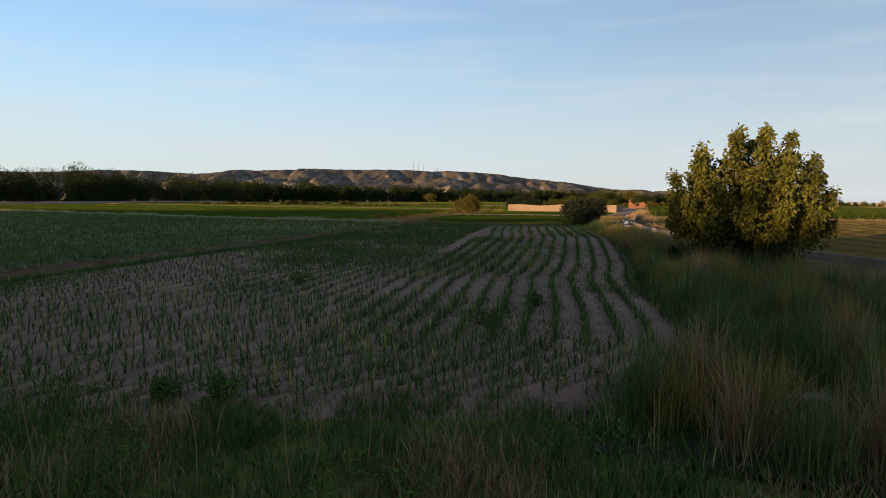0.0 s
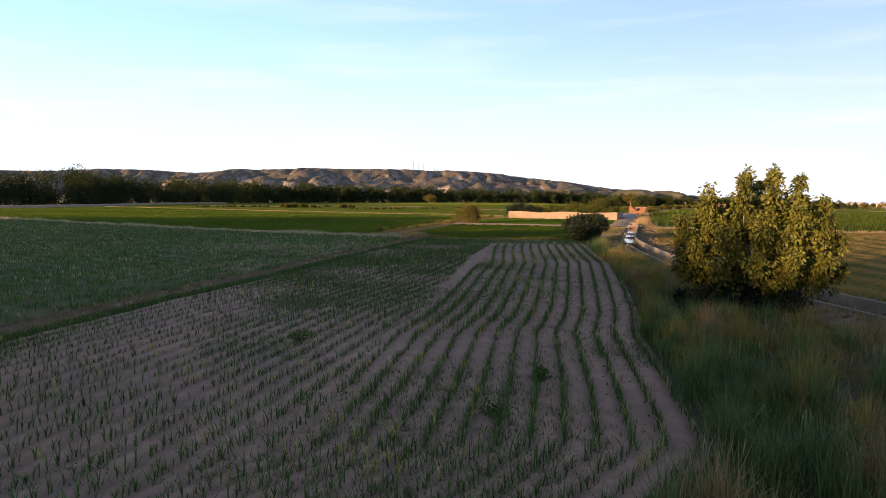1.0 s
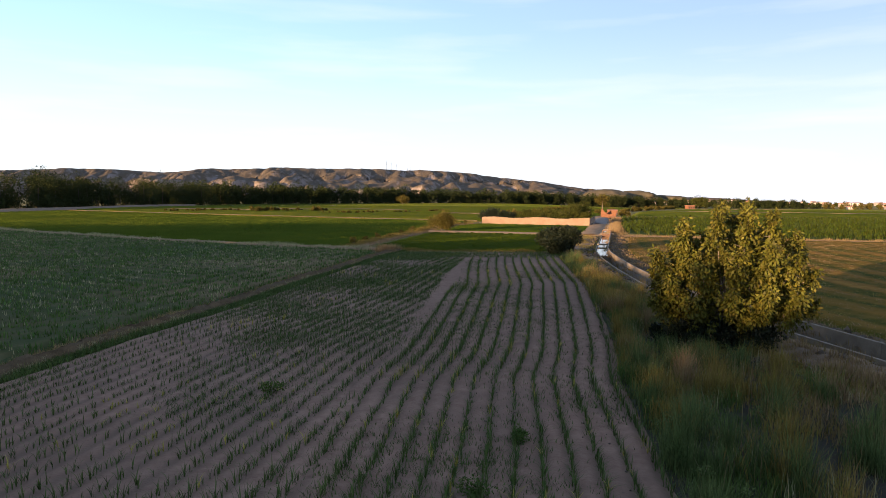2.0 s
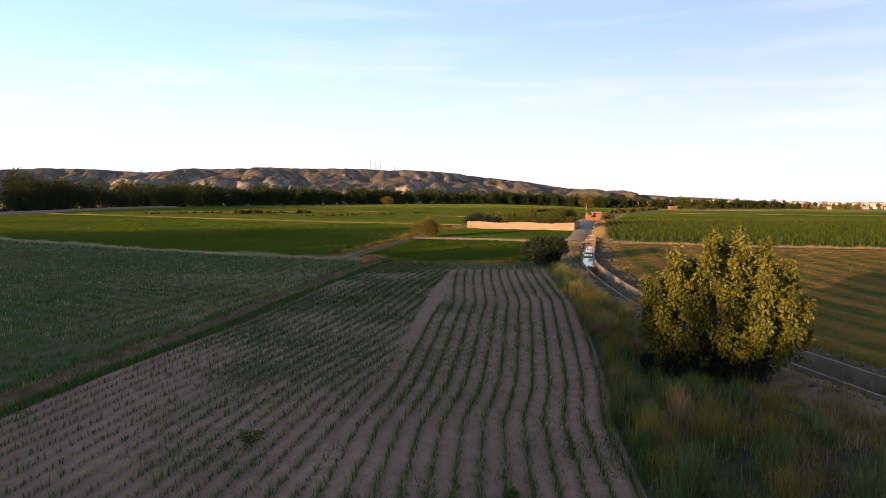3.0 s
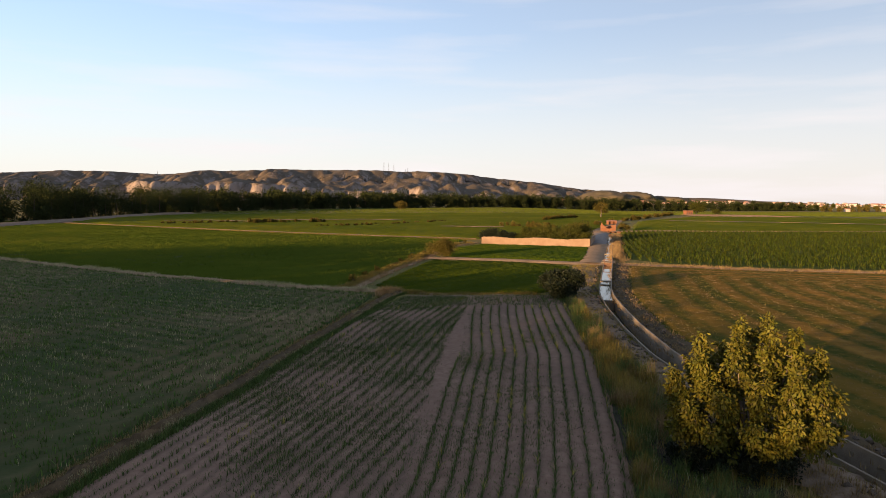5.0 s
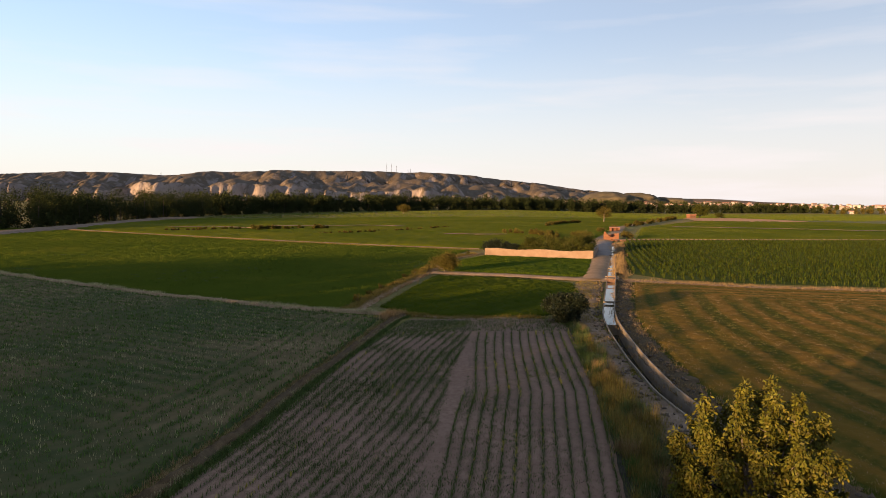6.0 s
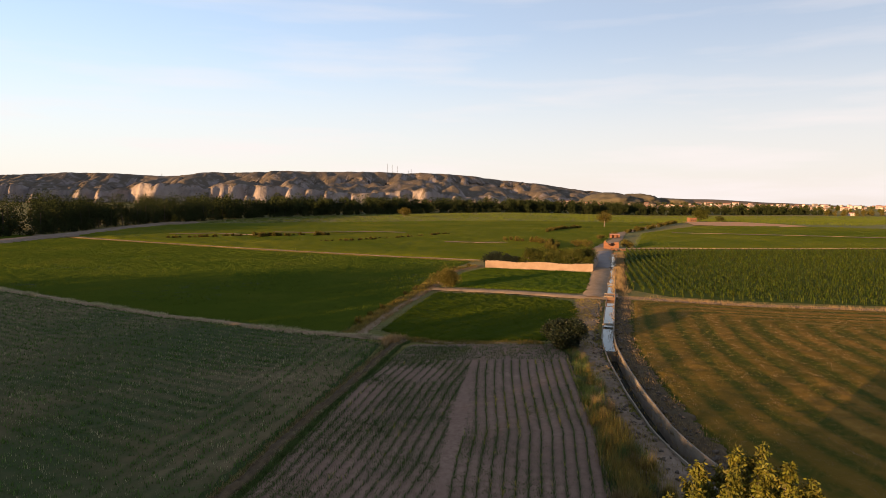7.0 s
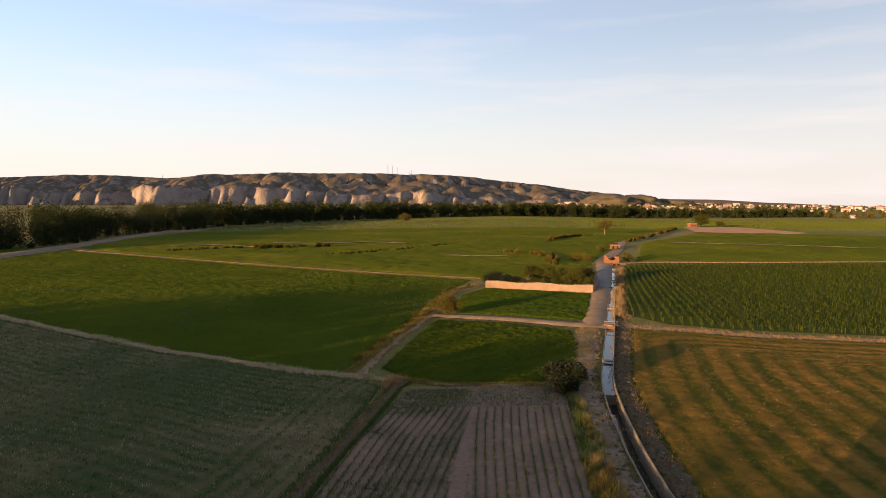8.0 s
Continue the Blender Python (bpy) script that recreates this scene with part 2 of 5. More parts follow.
def water_material():
    m = bpy.data.materials.new("canal_water")
    m.use_nodes = True
    n, l = m.node_tree.nodes, m.node_tree.links
    b = n["Principled BSDF"]
    b.inputs["Base Color"].default_value = (0.03, 0.032, 0.025, 1)
    b.inputs["Roughness"].default_value, b.inputs["IOR"].default_value = 0.03, 1.33
    b.inputs["Specular IOR Level"].default_value = 0.5
    t = n.new("ShaderNodeTexNoise")
    t.inputs["Scale"].default_value = 3.0
    bp = n.new("ShaderNodeBump")
    bp.inputs["Strength"].default_value, bp.inputs["Distance"].default_value = 0.08, 0.02
    l.new(t.outputs["Fac"], bp.inputs["Height"])
    l.new(bp.outputs[0], b.inputs["Normal"])
    return m


def swaths(m, between, lo, hi):
    """Cut straw or bare soil lies pale along the worked rounds; regrowth, or the corn furrows' painted shade, shows
    between them.
    """
    n, l = m.node_tree.nodes, m.node_tree.links
    b = n["Principled BSDF"]
    old = b.inputs["Base Color"].links[0].from_socket
    at = n.new("ShaderNodeAttribute")
    at.attribute_name = "swath"
    mr = n.new("ShaderNodeMapRange")
    mr.inputs["From Min"].default_value, mr.inputs["From Max"].default_value = lo, hi
    l.new(at.outputs["Fac"], mr.inputs["Value"])
    mix = n.new("ShaderNodeMix")
    mix.data_type = "RGBA"
    l.new(mr.outputs[0], mix.inputs["Factor"])
    mix.inputs["A"].default_value = (*between, 1)
    l.new(old, mix.inputs["B"])
    l.new(mix.outputs["Result"], b.inputs["Base Color"])


swaths(M["stubble"], (0.045, 0.05, 0.0062), 0.1, 0.82)
swaths(M["pale_soil"], (0.042, 0.055, 0.02), 0.0, 0.95)
# corn soil: a darker tone along the rows paints the shade of the furrows
swaths(M["soil"], (0.14, 0.096, 0.068), 0.0, 0.9)
M["hill"] = hill_material()
M["scrub"] = material("hill_scrub", [(0.3, (0.05, 0.042, 0.026)), (0.55, (0.085, 0.07, 0.045)), (0.8, (0.14, 0.112, 0.08))], 0.03, 0.95, 0.8, 0.2, (0.01, (0.05, 0.045, 0.026), 0.6), dist=3.0)
M["water"] = water_material()

# ---- mesh tools ----
RNG = np.random.default_rng(7)


def np_mesh(name, verts, faces, mat, smooth=False):
    """A mesh from numpy arrays; faces: one array (n, k), or a list of such."""
    faces = faces if isinstance(faces, list) else [faces]
    me = bpy.data.meshes.new(name)
    verts = np.asarray(verts, dtype=np.float32).reshape(-1, 3)
    me.vertices.add(len(verts))
    me.vertices.foreach_set("co", verts.ravel())
    loops = np.concatenate([f.ravel() for f in faces]).astype(np.int32)
    sizes = np.concatenate([np.full(len(f), f.shape[1]) for f in faces]).astype(np.int32)
    starts = np.concatenate([[0], np.cumsum(sizes)[:-1]]).astype(np.int32)
    me.loops.add(len(loops))
    me.loops.foreach_set("vertex_index", loops)
    me.polygons.add(len(sizes))
    me.polygons.foreach_set("loop_start", starts)
    me.update(calc_edges=True)
    me.validate()
    if smooth:
        me.polygons.foreach_set("use_smooth", np.ones(len(sizes), dtype=bool))
    me.materials.append(mat)
    return me


def thing(name, mesh, label, category, kind="", group=""):
    return tagged(new(name, mesh), label, category, group, kind)


def part(name, mesh, parent, label="", at=None):
    ob = new(name, mesh)
    ob.parent = parent
    if at is not None:
        ob.matrix_basis = at
    if label:
        ob["label"] = label
    return ob


def empty(name, m, label, category, group=""):
    ob = new(name)
    ob.empty_display_size = 0.3
    ob.matrix_basis = m
    return tagged(ob, label, category, group)


def bm_mesh(name, bm, mat, smooth=False):
    me = bpy.data.meshes.new(name)
    bmesh.ops.recalc_face_normals(bm, faces=bm.faces)
    bm.to_mesh(me)
    bm.free()
    me.materials.append(mat)
    if smooth:
        me.polygons.foreach_set("use_smooth", np.ones(len(me.polygons), dtype=bool))
    return me


def box_bm(x0, x1, y0, y1, z0, z1, bevel=0.0, bm=None):
    bm = bm or bmesh.new()
    made = bmesh.ops.create_cube(bm, size=1.0, matrix=Matrix.LocRotScale(((x0 + x1) / 2, (y0 + y1) / 2, (z0 + z1) / 2), None, (x1 - x0, y1 - y0, z1 - z0)))
    if bevel:
        edges = {e for v in made["verts"] for e in v.link_edges}
        bmesh.ops.bevel(bm, geom=list(edges), offset=bevel, segments=1, affect="EDGES")
    return bm


def smooth01(v):
    v = np.clip(v, 0, 1)
    return v * v * (3 - 2 * v)


def gz(x, y):
    """Height of the plain: level near by, falling gently towards the town far off."""
    x, y = np.asarray(x, dtype=float), np.asarray(y, dtype=float)
    side = smooth01((x / np.maximum(y, 1.0) - 0.12) / 0.3)
    rise = 16 * smooth01((y - 1500) / 1000) * (1 - 0.72 * smooth01((x / np.maximum(y, 1.0) - 0.2) / 0.55))
    return rise * side - side * (6.5 * smooth01((y - 380) / 450) + 5 * smooth01((y - 1000) / 1500) + 24 * smooth01((y - 2600) / 1500))


def vnoise(x, y, s, seed=0):
    """Smooth value noise in numpy, 0 to 1."""
    r = np.random.default_rng(seed).random((64, 64))
    u, v = np.asarray(x) / s, np.asarray(y) / s
    i, j = np.floor(u).astype(int), np.floor(v).astype(int)
    f, g = smooth01(u - i), smooth01(v - j)
    a = r[i % 64, j % 64] * (1 - f) + r[(i + 1) % 64, j % 64] * f
    b = r[i % 64, (j + 1) % 64] * (1 - f) + r[(i + 1) % 64, (j + 1) % 64] * f
    return a * (1 - g) + b * g


def blades(x, y, z, h, w, yaw, lean, segs=2, droop=0.5):
    """Grass blades or leaves: a tapered strip from (x, y, z), of height h, leaning by lean along yaw. Verts and face arrays."""
    n = len(x)
    dx, dy = np.cos(yaw), np.sin(yaw)
    px, py = -dy, dx
    vs, fs = [], []
    cols = 2 * segs + 1
    for k in range(segs + 1):
        f = k / segs
        ax = x + dx * lean * h * f ** 1.6
        ay = y + dy * lean * h * f ** 1.6
        az = z + h * (f - droop * np.minimum(lean, 1.2) * f ** 2.2 * 0.6)
        ww = w * (1 - 0.55 * f) * 0.5
        if k < segs:
            vs += [np.stack([ax - px * ww, ay - py * ww, az], 1), np.stack([ax + px * ww, ay + py * ww, az], 1)]
        else:
            vs += [np.stack([ax, ay, az], 1)]
    v = np.stack(vs, 1)
    base = (np.arange(n) * cols)[:, None]
    quads = [base + np.array([[2 * k, 2 * k + 1, 2 * k + 3, 2 * k + 2]]) for k in range(segs - 1)]
    tri = base + np.array([[2 * segs - 2, 2 * segs - 1, 2 * segs]])
    return v.reshape(-1, 3), ([np.concatenate(quads)] if quads else []) + [tri]


def inside(poly, x, y):
    r = np.zeros(len(x), dtype=bool)
    for (x0, y0), (x1, y1) in zip(poly, poly[1:] + poly[:1]):
        c = (y0 > y) != (y1 > y)
        r ^= c & (x < (x1 - x0) * (y - y0) / ((y1 - y0) or 1e-9) + x0)
    return r


def scatter(poly, n, rng=RNG):
    xs, ys = [p[0] for p in poly], [p[1] for p in poly]
    x, y = rng.uniform(min(xs), max(xs), n), rng.uniform(min(ys), max(ys), n)
    k = inside(poly, x, y)
    return x[k], y[k]


def field(name, poly, z, mat, label, step=4.0, rough=0.0):
    """A field's ground: a filled outline, laid at z over the plain."""
    bm = bmesh.new()
    f = bm.faces.new([bm.verts.new((a, b, 0)) for a, b in poly])
    bmesh.ops.triangulate(bm, faces=[f])
    for _ in range(6):
        long = [e for e in bm.edges if e.calc_length() > step]
        if not long or len(bm.verts) > 20000:
            break
        bmesh.ops.subdivide_edges(bm, edges=long, cuts=1)
        bmesh.ops.triangulate(bm, faces=[f for f in bm.faces if len(f.verts) > 3])
    for v in bm.verts:
        v.co.z = float(gz(v.co.x, v.co.y)) + z + rough * (noise.noise(v.co * 0.7) + 0.5 * noise.noise(v.co * 2.3))
    for f in bm.faces:
        f.normal_update()
        if f.normal.z < 0:
            f.normal_flip()
    me = bpy.data.meshes.new(name)
    bm.to_mesh(me)
    bm.free()
    me.materials.append(mat)
    return thing(name, me, label, "field", "structure")


def canopy(name, poly, step, z, bumpy, label, mat="crop"):
    """The closed green surface of a dense crop, uneven like leaf tops."""
    xs = np.arange(min(p[0] for p in poly), max(p[0] for p in poly) + step, step)
    ys = np.arange(min(p[1] for p in poly), max(p[1] for p in poly) + step, step)
    X, Y = np.meshgrid(xs, ys)
    rng = np.random.default_rng(len(name))
    Z = gz(X, Y) + z + bumpy * (vnoise(X, Y, step * 1.6, 5) + 0.7 * rng.random(X.shape) - 0.85) + 0.25 * (vnoise(X, Y, 14, 6) - 0.5)
    rim = np.ones(X.shape, dtype=bool)
    for ox, oy in ((step, 0), (-step, 0), (0, step), (0, -step)):
        rim &= inside(poly, (X + ox).ravel(), (Y + oy).ravel()).reshape(X.shape)
    Z = np.where(rim, Z, gz(X, Y) - 0.03)
    k = len(xs)
    i = (np.arange(len(ys) - 1)[:, None] * k + np.arange(k - 1)[None]).ravel()
    F = np.stack([i, i + 1, i + k + 1, i + k], 1)
    P = np.stack([X, Y, Z], 2).reshape(-1, 3)
    m = P[F].mean(1)
    F = F[inside(poly, m[:, 0], m[:, 1])]
    used = np.unique(F)
    back = np.zeros(len(P), dtype=int)
    back[used] = np.arange(len(used))
    return thing(name, np_mesh(name, P[used], back[F], M[mat]), label, "crop", "stuff")


def strip(name, line, widths, z, mat, label, category="path", step=0.8, crown=0.05, rough=0.03, wander=0.15, kind="structure"):
    """A path, bank or ditch edge: a low uneven ribbon along a line."""
    pts = np.array(line, dtype=float)
    seg = np.hypot(*np.diff(pts, axis=0).T)
    s = np.concatenate([[0], np.cumsum(seg)])
    n = max(2, int(s[-1] / step))
    q = np.linspace(0, s[-1], n)
    x, y = np.interp(q, s, pts[:, 0]), np.interp(q, s, pts[:, 1])
    tx, ty = np.gradient(x), np.gradient(y)
    d = np.hypot(tx, ty)
    nx, ny = -ty / d, tx / d
    w = np.interp(q, s, widths) if np.ndim(widths) else np.full(n, widths)
    across = np.linspace(-1, 1, 9)
    rng = np.random.default_rng(len(name) + n)
    off = np.interp(np.arange(n), np.arange(0, n + 4, 4), rng.uniform(-1, 1, len(np.arange(0, n + 4, 4)))) * wander
    V = []
    for a in across:
        jit = rng.uniform(-wander, wander, n) * (abs(a) > 0.9)
        px, py = x + nx * (a * w / 2 + off + jit), y + ny * (a * w / 2 + off + jit)
        V.append(np.stack([px, py, gz(px, py) + z + crown * (1 - a * a) + (rng.uniform(-rough, rough, n) if abs(a) < 0.9 else 0 * n)], 1))
    V = np.stack(V, 1)
    k = len(across)
    i = (np.arange(n - 1)[:, None] * k + np.arange(k - 1)[None]).ravel()
    F = np.stack([i, i + k, i + k + 1, i + 1], 1)[:, ::-1]
    return thing(name, np_mesh(name, V, F, mat, True), label, category, kind)


def along(line, n, spread, rng=RNG):
    """n points scattered along a line."""
    pts = np.array(line, dtype=float)
    seg = np.hypot(*np.diff(pts, axis=0).T)
    s = np.concatenate([[0], np.cumsum(seg)])
    q = rng.uniform(0, s[-1], n)
    return np.interp(q, s, pts[:, 0]) + rng.normal(0, spread, n), np.interp(q, s, pts[:, 1]) + rng.normal(0, spread, n)


def tufts(name, x, y, h, mat, label, category="grass", per=4, spread=0.06, w=0.012, lean=(0.1, 0.6), segs=2, z=0.0, rng=RNG):
    """Tufts of blades at given places, one object of stuff."""
    n = len(x)
    X, Y = np.repeat(x, per) + rng.normal(0, spread, n * per), np.repeat(y, per) + rng.normal(0, spread, n * per)
    H = np.repeat(np.broadcast_to(h, n), per) * rng.uniform(0.6, 1.15, n * per)
    v, f = blades(X, Y, gz(X, Y) + z, H, w * rng.uniform(0.7, 1.3, n * per) * np.ones(n * per), rng.uniform(0, 2 * np.pi, n * per), rng.uniform(*lean, n * per), segs)
    return thing(name, np_mesh(name, v, f, mat), label, category, "stuff")


def leaf_cloud(centres, radii, per, size, rng, flat=0.75, shell=0.55, droop=0.3):
    """Leaves (folded diamonds) in clumps round centres: verts, quads."""
    n = len(centres) * per
    c = np.repeat(np.asarray(centres, dtype=float), per, 0)
    r = np.repeat(np.asarray(radii, dtype=float), per)
    d = rng.normal(size=(n, 3))
    d /= np.linalg.norm(d, axis=1)[:, None]
    p = c + d * (r * rng.uniform(shell, 1.0, n) ** 0.7)[:, None] * np.array([1, 1, flat])
    a = d + rng.normal(0, 0.6, (n, 3))
    a[:, 2] -= droop
    a /= np.linalg.norm(a, axis=1)[:, None]
    b = np.cross(a, rng.normal(size=(n, 3)))
    b /= np.linalg.norm(b, axis=1)[:, None]
    up = np.cross(b, a)
    s = (size * rng.uniform(0.6, 1.3, n))[:, None]
    v = np.stack([p, p + a * s * 0.5 + b * s * 0.24 + up * s * 0.07, p + a * s, p + a * s * 0.5 - b * s * 0.24 + up * s * 0.07], 1)
    f = np.arange(n * 4).reshape(n, 4)
    return v.reshape(-1, 3), f


def tube_mesh(name, runs, mat, sides=7):
    """Tapered tubes: runs of [(point, radius), ...]."""
    V, F = [], []
    ring = np.linspace(0, 2 * np.pi, sides, endpoint=False)
    for run in runs:
        P = np.array([p for p, _ in run], dtype=float)
        T = np.gradient(P, axis=0)
        base = len(V)
        for (p, r), t in zip(run, T):
            t = Vector(t).normalized()
            a = t.orthogonal().normalized()
            b = t.cross(a)
            for g in ring:
                V.append(Vector(p) + (a * math.cos(g) + b * math.sin(g)) * r)
        for k in range(len(run) - 1):
            for s in range(sides):
                o = base + k * sides
                F.append((o + s, o + (s + 1) % sides, o + sides + (s + 1) % sides, o + sides + s))
    return np_mesh(name, np.array([tuple(v) for v in V]), np.array(F), mat, True)


def limb(a, b, r0, r1, rng, bend=0.12, n=6):
    """A gently bent run from a to b, tapering from r0 to r1."""
    a, b = np.array(a, dtype=float), np.array(b, dtype=float)
    k = rng.normal(0, bend * np.linalg.norm(b - a), 3)
    return [(tuple(a + (b - a) * f + k * math.sin(math.pi * f)), r0 + (r1 - r0) * f) for f in np.linspace(0, 1, n)]

# ---- ground ----
CANAL = [(19.6, 14), (18.4, 22), (17.7, 28), (17.2, 34), (16.8, 40), (16.5, 46), (16.6, 50), (17.6, 58), (18.6, 64), (19.5, 69), (20.75, 75), (22.15, 80.3), (27.6, 97), (31.9, 110), (41.2, 139), (50.3, 166.5), (61.0, 199)]
HALF, THICK = 0.60, 0.13          # the canal's inner half width and wall thickness


def ground():
    xs = np.unique(np.concatenate([np.linspace(-4800, -400, 23), np.linspace(-400, 500, 91), np.linspace(500, 4800, 44)]))
    ys = np.unique(np.concatenate([np.linspace(-600, -60, 10), np.linspace(-60, 500, 57), np.linspace(500, 1200, 36), np.linspace(1200, 4800, 40)]))
    X, Y = np.meshgrid(xs, ys)
    V = np.stack([X, Y, gz(X, Y) - 0.02], 2)
    k = len(xs)
    i = (np.arange(len(ys) - 1)[:, None] * k + np.arange(k - 1)[None]).ravel()
    F = np.stack([i, i + 1, i + k + 1, i + k], 1)
    V = V.reshape(-1, 3)
    mid = V[F].mean(1)
    F = F[~((mid[:, 0] > 10) & (mid[:, 0] < 30) & (mid[:, 1] > 10) & (mid[:, 1] < 80))]
    # the sunken canal reach lies open between two sheets
    yy = np.linspace(10, 80, 141)
    cx = np.interp(yy, [p[1] for p in CANAL], [p[0] for p in CANAL])
    gap = HALF + THICK * 0.6
    W = np.stack([np.full(141, 10.0), cx - gap, cx + gap, np.full(141, 30.0)], 1)
    P = np.stack([W, np.repeat(yy[:, None], 4, 1), np.full((141, 4), -0.02)], 2).reshape(-1, 3)
    r = len(V) + np.arange(140) * 4
    F = np.concatenate([F, np.stack([r, r + 1, r + 5, r + 4], 1), np.stack([r + 2, r + 3, r + 7, r + 6], 1)])
    thing("ground", np_mesh("ground", np.concatenate([V, P]), F, M["plain"]), "wide green river plain of farm fields", "ground", "structure")


ground()

XR = [(15.90, 77), (15.50, 71), (13.80, 60), (12.40, 49.9), (10.00, 39.4), (7.91, 30.8), (6.67, 26.7), (5.64, 20.4), (4.95, 16.9), (3.25, 14.7), (2.15, 13.6)]
XL = [(-1.0, 77), (-5.6, 61.7), (-9.4, 43.5), (-10.7, 38.5), (-12.4, 32), (-13.5, 27), (-16.5, 13)]


def edge(line, y):
    p = sorted((b, a) for a, b in line)
    return np.interp(y, [q[0] for q in p], [q[1] for q in p])


FRONT = lambda x: 13.5 + 0.012 * (x + 1) ** 2 + 0.15 * np.sin(x * 1.3)
ROW = 0.70


def fan(y):
    """The rows stand closer at the near end of the field than at its head."""
    return np.interp(y, [18, 30, 45, 65], [0.9, 0.92, 1.05, 1.13])


def bare(y):
    """The unsown strip: its two sides, metres from the right edge."""
    b = np.interp(y, [20, 28, 37, 48, 58, 67], [8.0, 8.6, 9.3, 9.5, 9.6, 9.6])
    return b, b + np.interp(y, [16, 30, 36, 41, 46, 52, 60, 67], [0.0, 0.0, 0.12, 0.55, 1.0, 1.25, 0.95, 0.45])


def corn_field():
    """Soil drawn into furrows, its colour darkened along the rows for the furrows' shade."""
    ys = np.linspace(13.0, 77.0, 200)
    furrow_shade = []
    U = np.linspace(0, 1, 210)
    V = []
    for y in ys:
        xl, xr = edge(XL, y), edge(XR, y)
        x = xl + (xr - xl) * U
        dr = xr - x
        b0, b1 = bare(y)
        off = np.where(dr < b0 + 0.3, dr, x - xl)
        sown = (y < 70) * ((dr < b0) | (dr > b1))
        wave = np.cos(2 * np.pi * (off / fan(y) - 0.5) / ROW)
        ridge = -0.018 * wave * sown * (0.4 + 1.2 * vnoise(x, y + 0 * x, 1.8, 7))
        # soil tone: low along each row, where furrow shade is painted in
        dry = 0.55 - 0.42 * np.maximum(wave, -0.4) + 0.6 * (vnoise(x, y + 0 * x, 2.2, 8) - 0.5) + 0.6 * (vnoise(x, y + 0 * x, 0.4, 9) - 0.5)
        furrow_shade.append(np.clip(np.where(sown, dry, (0.74 if y > 38 else 0.6) if y < 70 else 0.45), 0, 1))
        fade = smooth01((xr - x) / 0.6) * smooth01((x - xl) / 0.6) * smooth01((y - 13.0) / 1.0)
        lump = 0.05 * (vnoise(x, y + 0 * x, 0.45, 3) - 0.5) + 0.07 * (vnoise(x, y + 0 * x, 3.0, 4) - 0.5)
        V.append(np.stack([x, 0 * x + y, -0.03 + (0.15 + ridge + lump) * fade], 1))
    V = np.stack(V)
    k = len(U)
    i = (np.arange(len(ys) - 1)[:, None] * k + np.arange(k - 1)[None]).ravel()
    me = np_mesh("corn_field_soil", V, np.stack([i, i + 1, i + k + 1, i + k], 1), M["soil"], True)
    me.attributes.new("swath", "FLOAT", "POINT").data.foreach_set("value", np.concatenate(furrow_shade).astype(np.float32))
    thing("corn_field_soil", me, "ridged pale brown soil of the young corn field", "field", "structure")


corn_field()

BANK = [(-17.3, 13), (-14.2, 27), (-13.15, 32), (-11.5, 38.5), (-10.1, 44), (-8.3, 53), (-5.2, 65.5), (-2.55, 77), (-1.2, 79.6)]
LINE_D = [(-140, 173), (-100, 143.5), (-72, 121.8), (-57, 110.9), (-44, 102), (-33, 94.6), (-24.2, 90), (-16, 85), (-9, 82.3), (-3.3, 80)]
LINE_TOP = [(-3.1, 80.3), (0.4, 79.3), (3.8, 77.9), (7.6, 77.8), (13.8, 77.6)]
DIAG = [(-6.9, 83.0), (-2.9, 100.2), (2.7, 120.5), (8.5, 147.8), (16.2, 161.6)]
CROSS = [(3.5, 121.0), (9, 119.3), (16.2, 117), (26.6, 111.8), (31.5, 110.8)]
CROSS_R = [(33.5, 111.3), (41.9, 107.4), (51.5, 102.8), (69.5, 98.4), (110, 89), (160, 78)]
FARLINE = [(-160, 285), (-111, 250), (-52.7, 211.5), (-20.9, 192.3), (-1.6, 181.3), (17.4, 172.5)]
POLY_L = [(-18.2, 13), (-15.1, 28), (-13.9, 33), (-11.9, 40.5), (-10.6, 46), (-5.75, 67.5), (-3.9, 78.3), (-9.5, 81.4), (-16.3, 84.3), (-24.4, 89), (-34, 94), (-57.5, 110), (-72.5, 120.9), (-120, 156), (-150, 140), (-150, 13)]
POLY_D = [(-9, 83.4), (-16, 86.2), (-24, 91), (-33, 95.8), (-57, 112.2), (-72, 123.2), (-100, 145.5), (-165, 196), (-185, 285), (-160, 281), (-111, 247), (-52.7, 209), (-20.9, 190.3), (-1.6, 179.3), (15, 171.5), (7, 149), (1.5, 122), (-4.2, 101)]
POLY_C = [(-4.2, 85.4), (-0.8, 100), (3.6, 116.4), (15.2, 113.4), (24.6, 107.4), (23.6, 97.5), (19.2, 83), (14.5, 79.2), (3.8, 79), (-1.5, 81.3)]
POLY_B = [(6.2, 125), (10.8, 146), (16.8, 155.6), (39.4, 147.2), (31.4, 119), (27.6, 115.8), (17, 120.8)]
POLY_MAIZE = [(38.2, 121), (42.5, 112), (51.5, 107.2), (70, 102.5), (110, 93), (190, 74), (260, 160), (230, 214), (155, 211), (66.5, 207)]
POLY_MOWN = [(22.2, 14), (20.2, 28), (19.6, 36), (19.0, 46), (19.3, 51), (20.3, 58), (21.3, 64), (22.3, 70), (23.6, 76), (25.1, 81), (30.3, 96), (34.6, 108.3), (41.5, 105.8), (51.5, 101.3), (69.5, 96.8), (110, 87.5), (170, 73), (170, 14)]


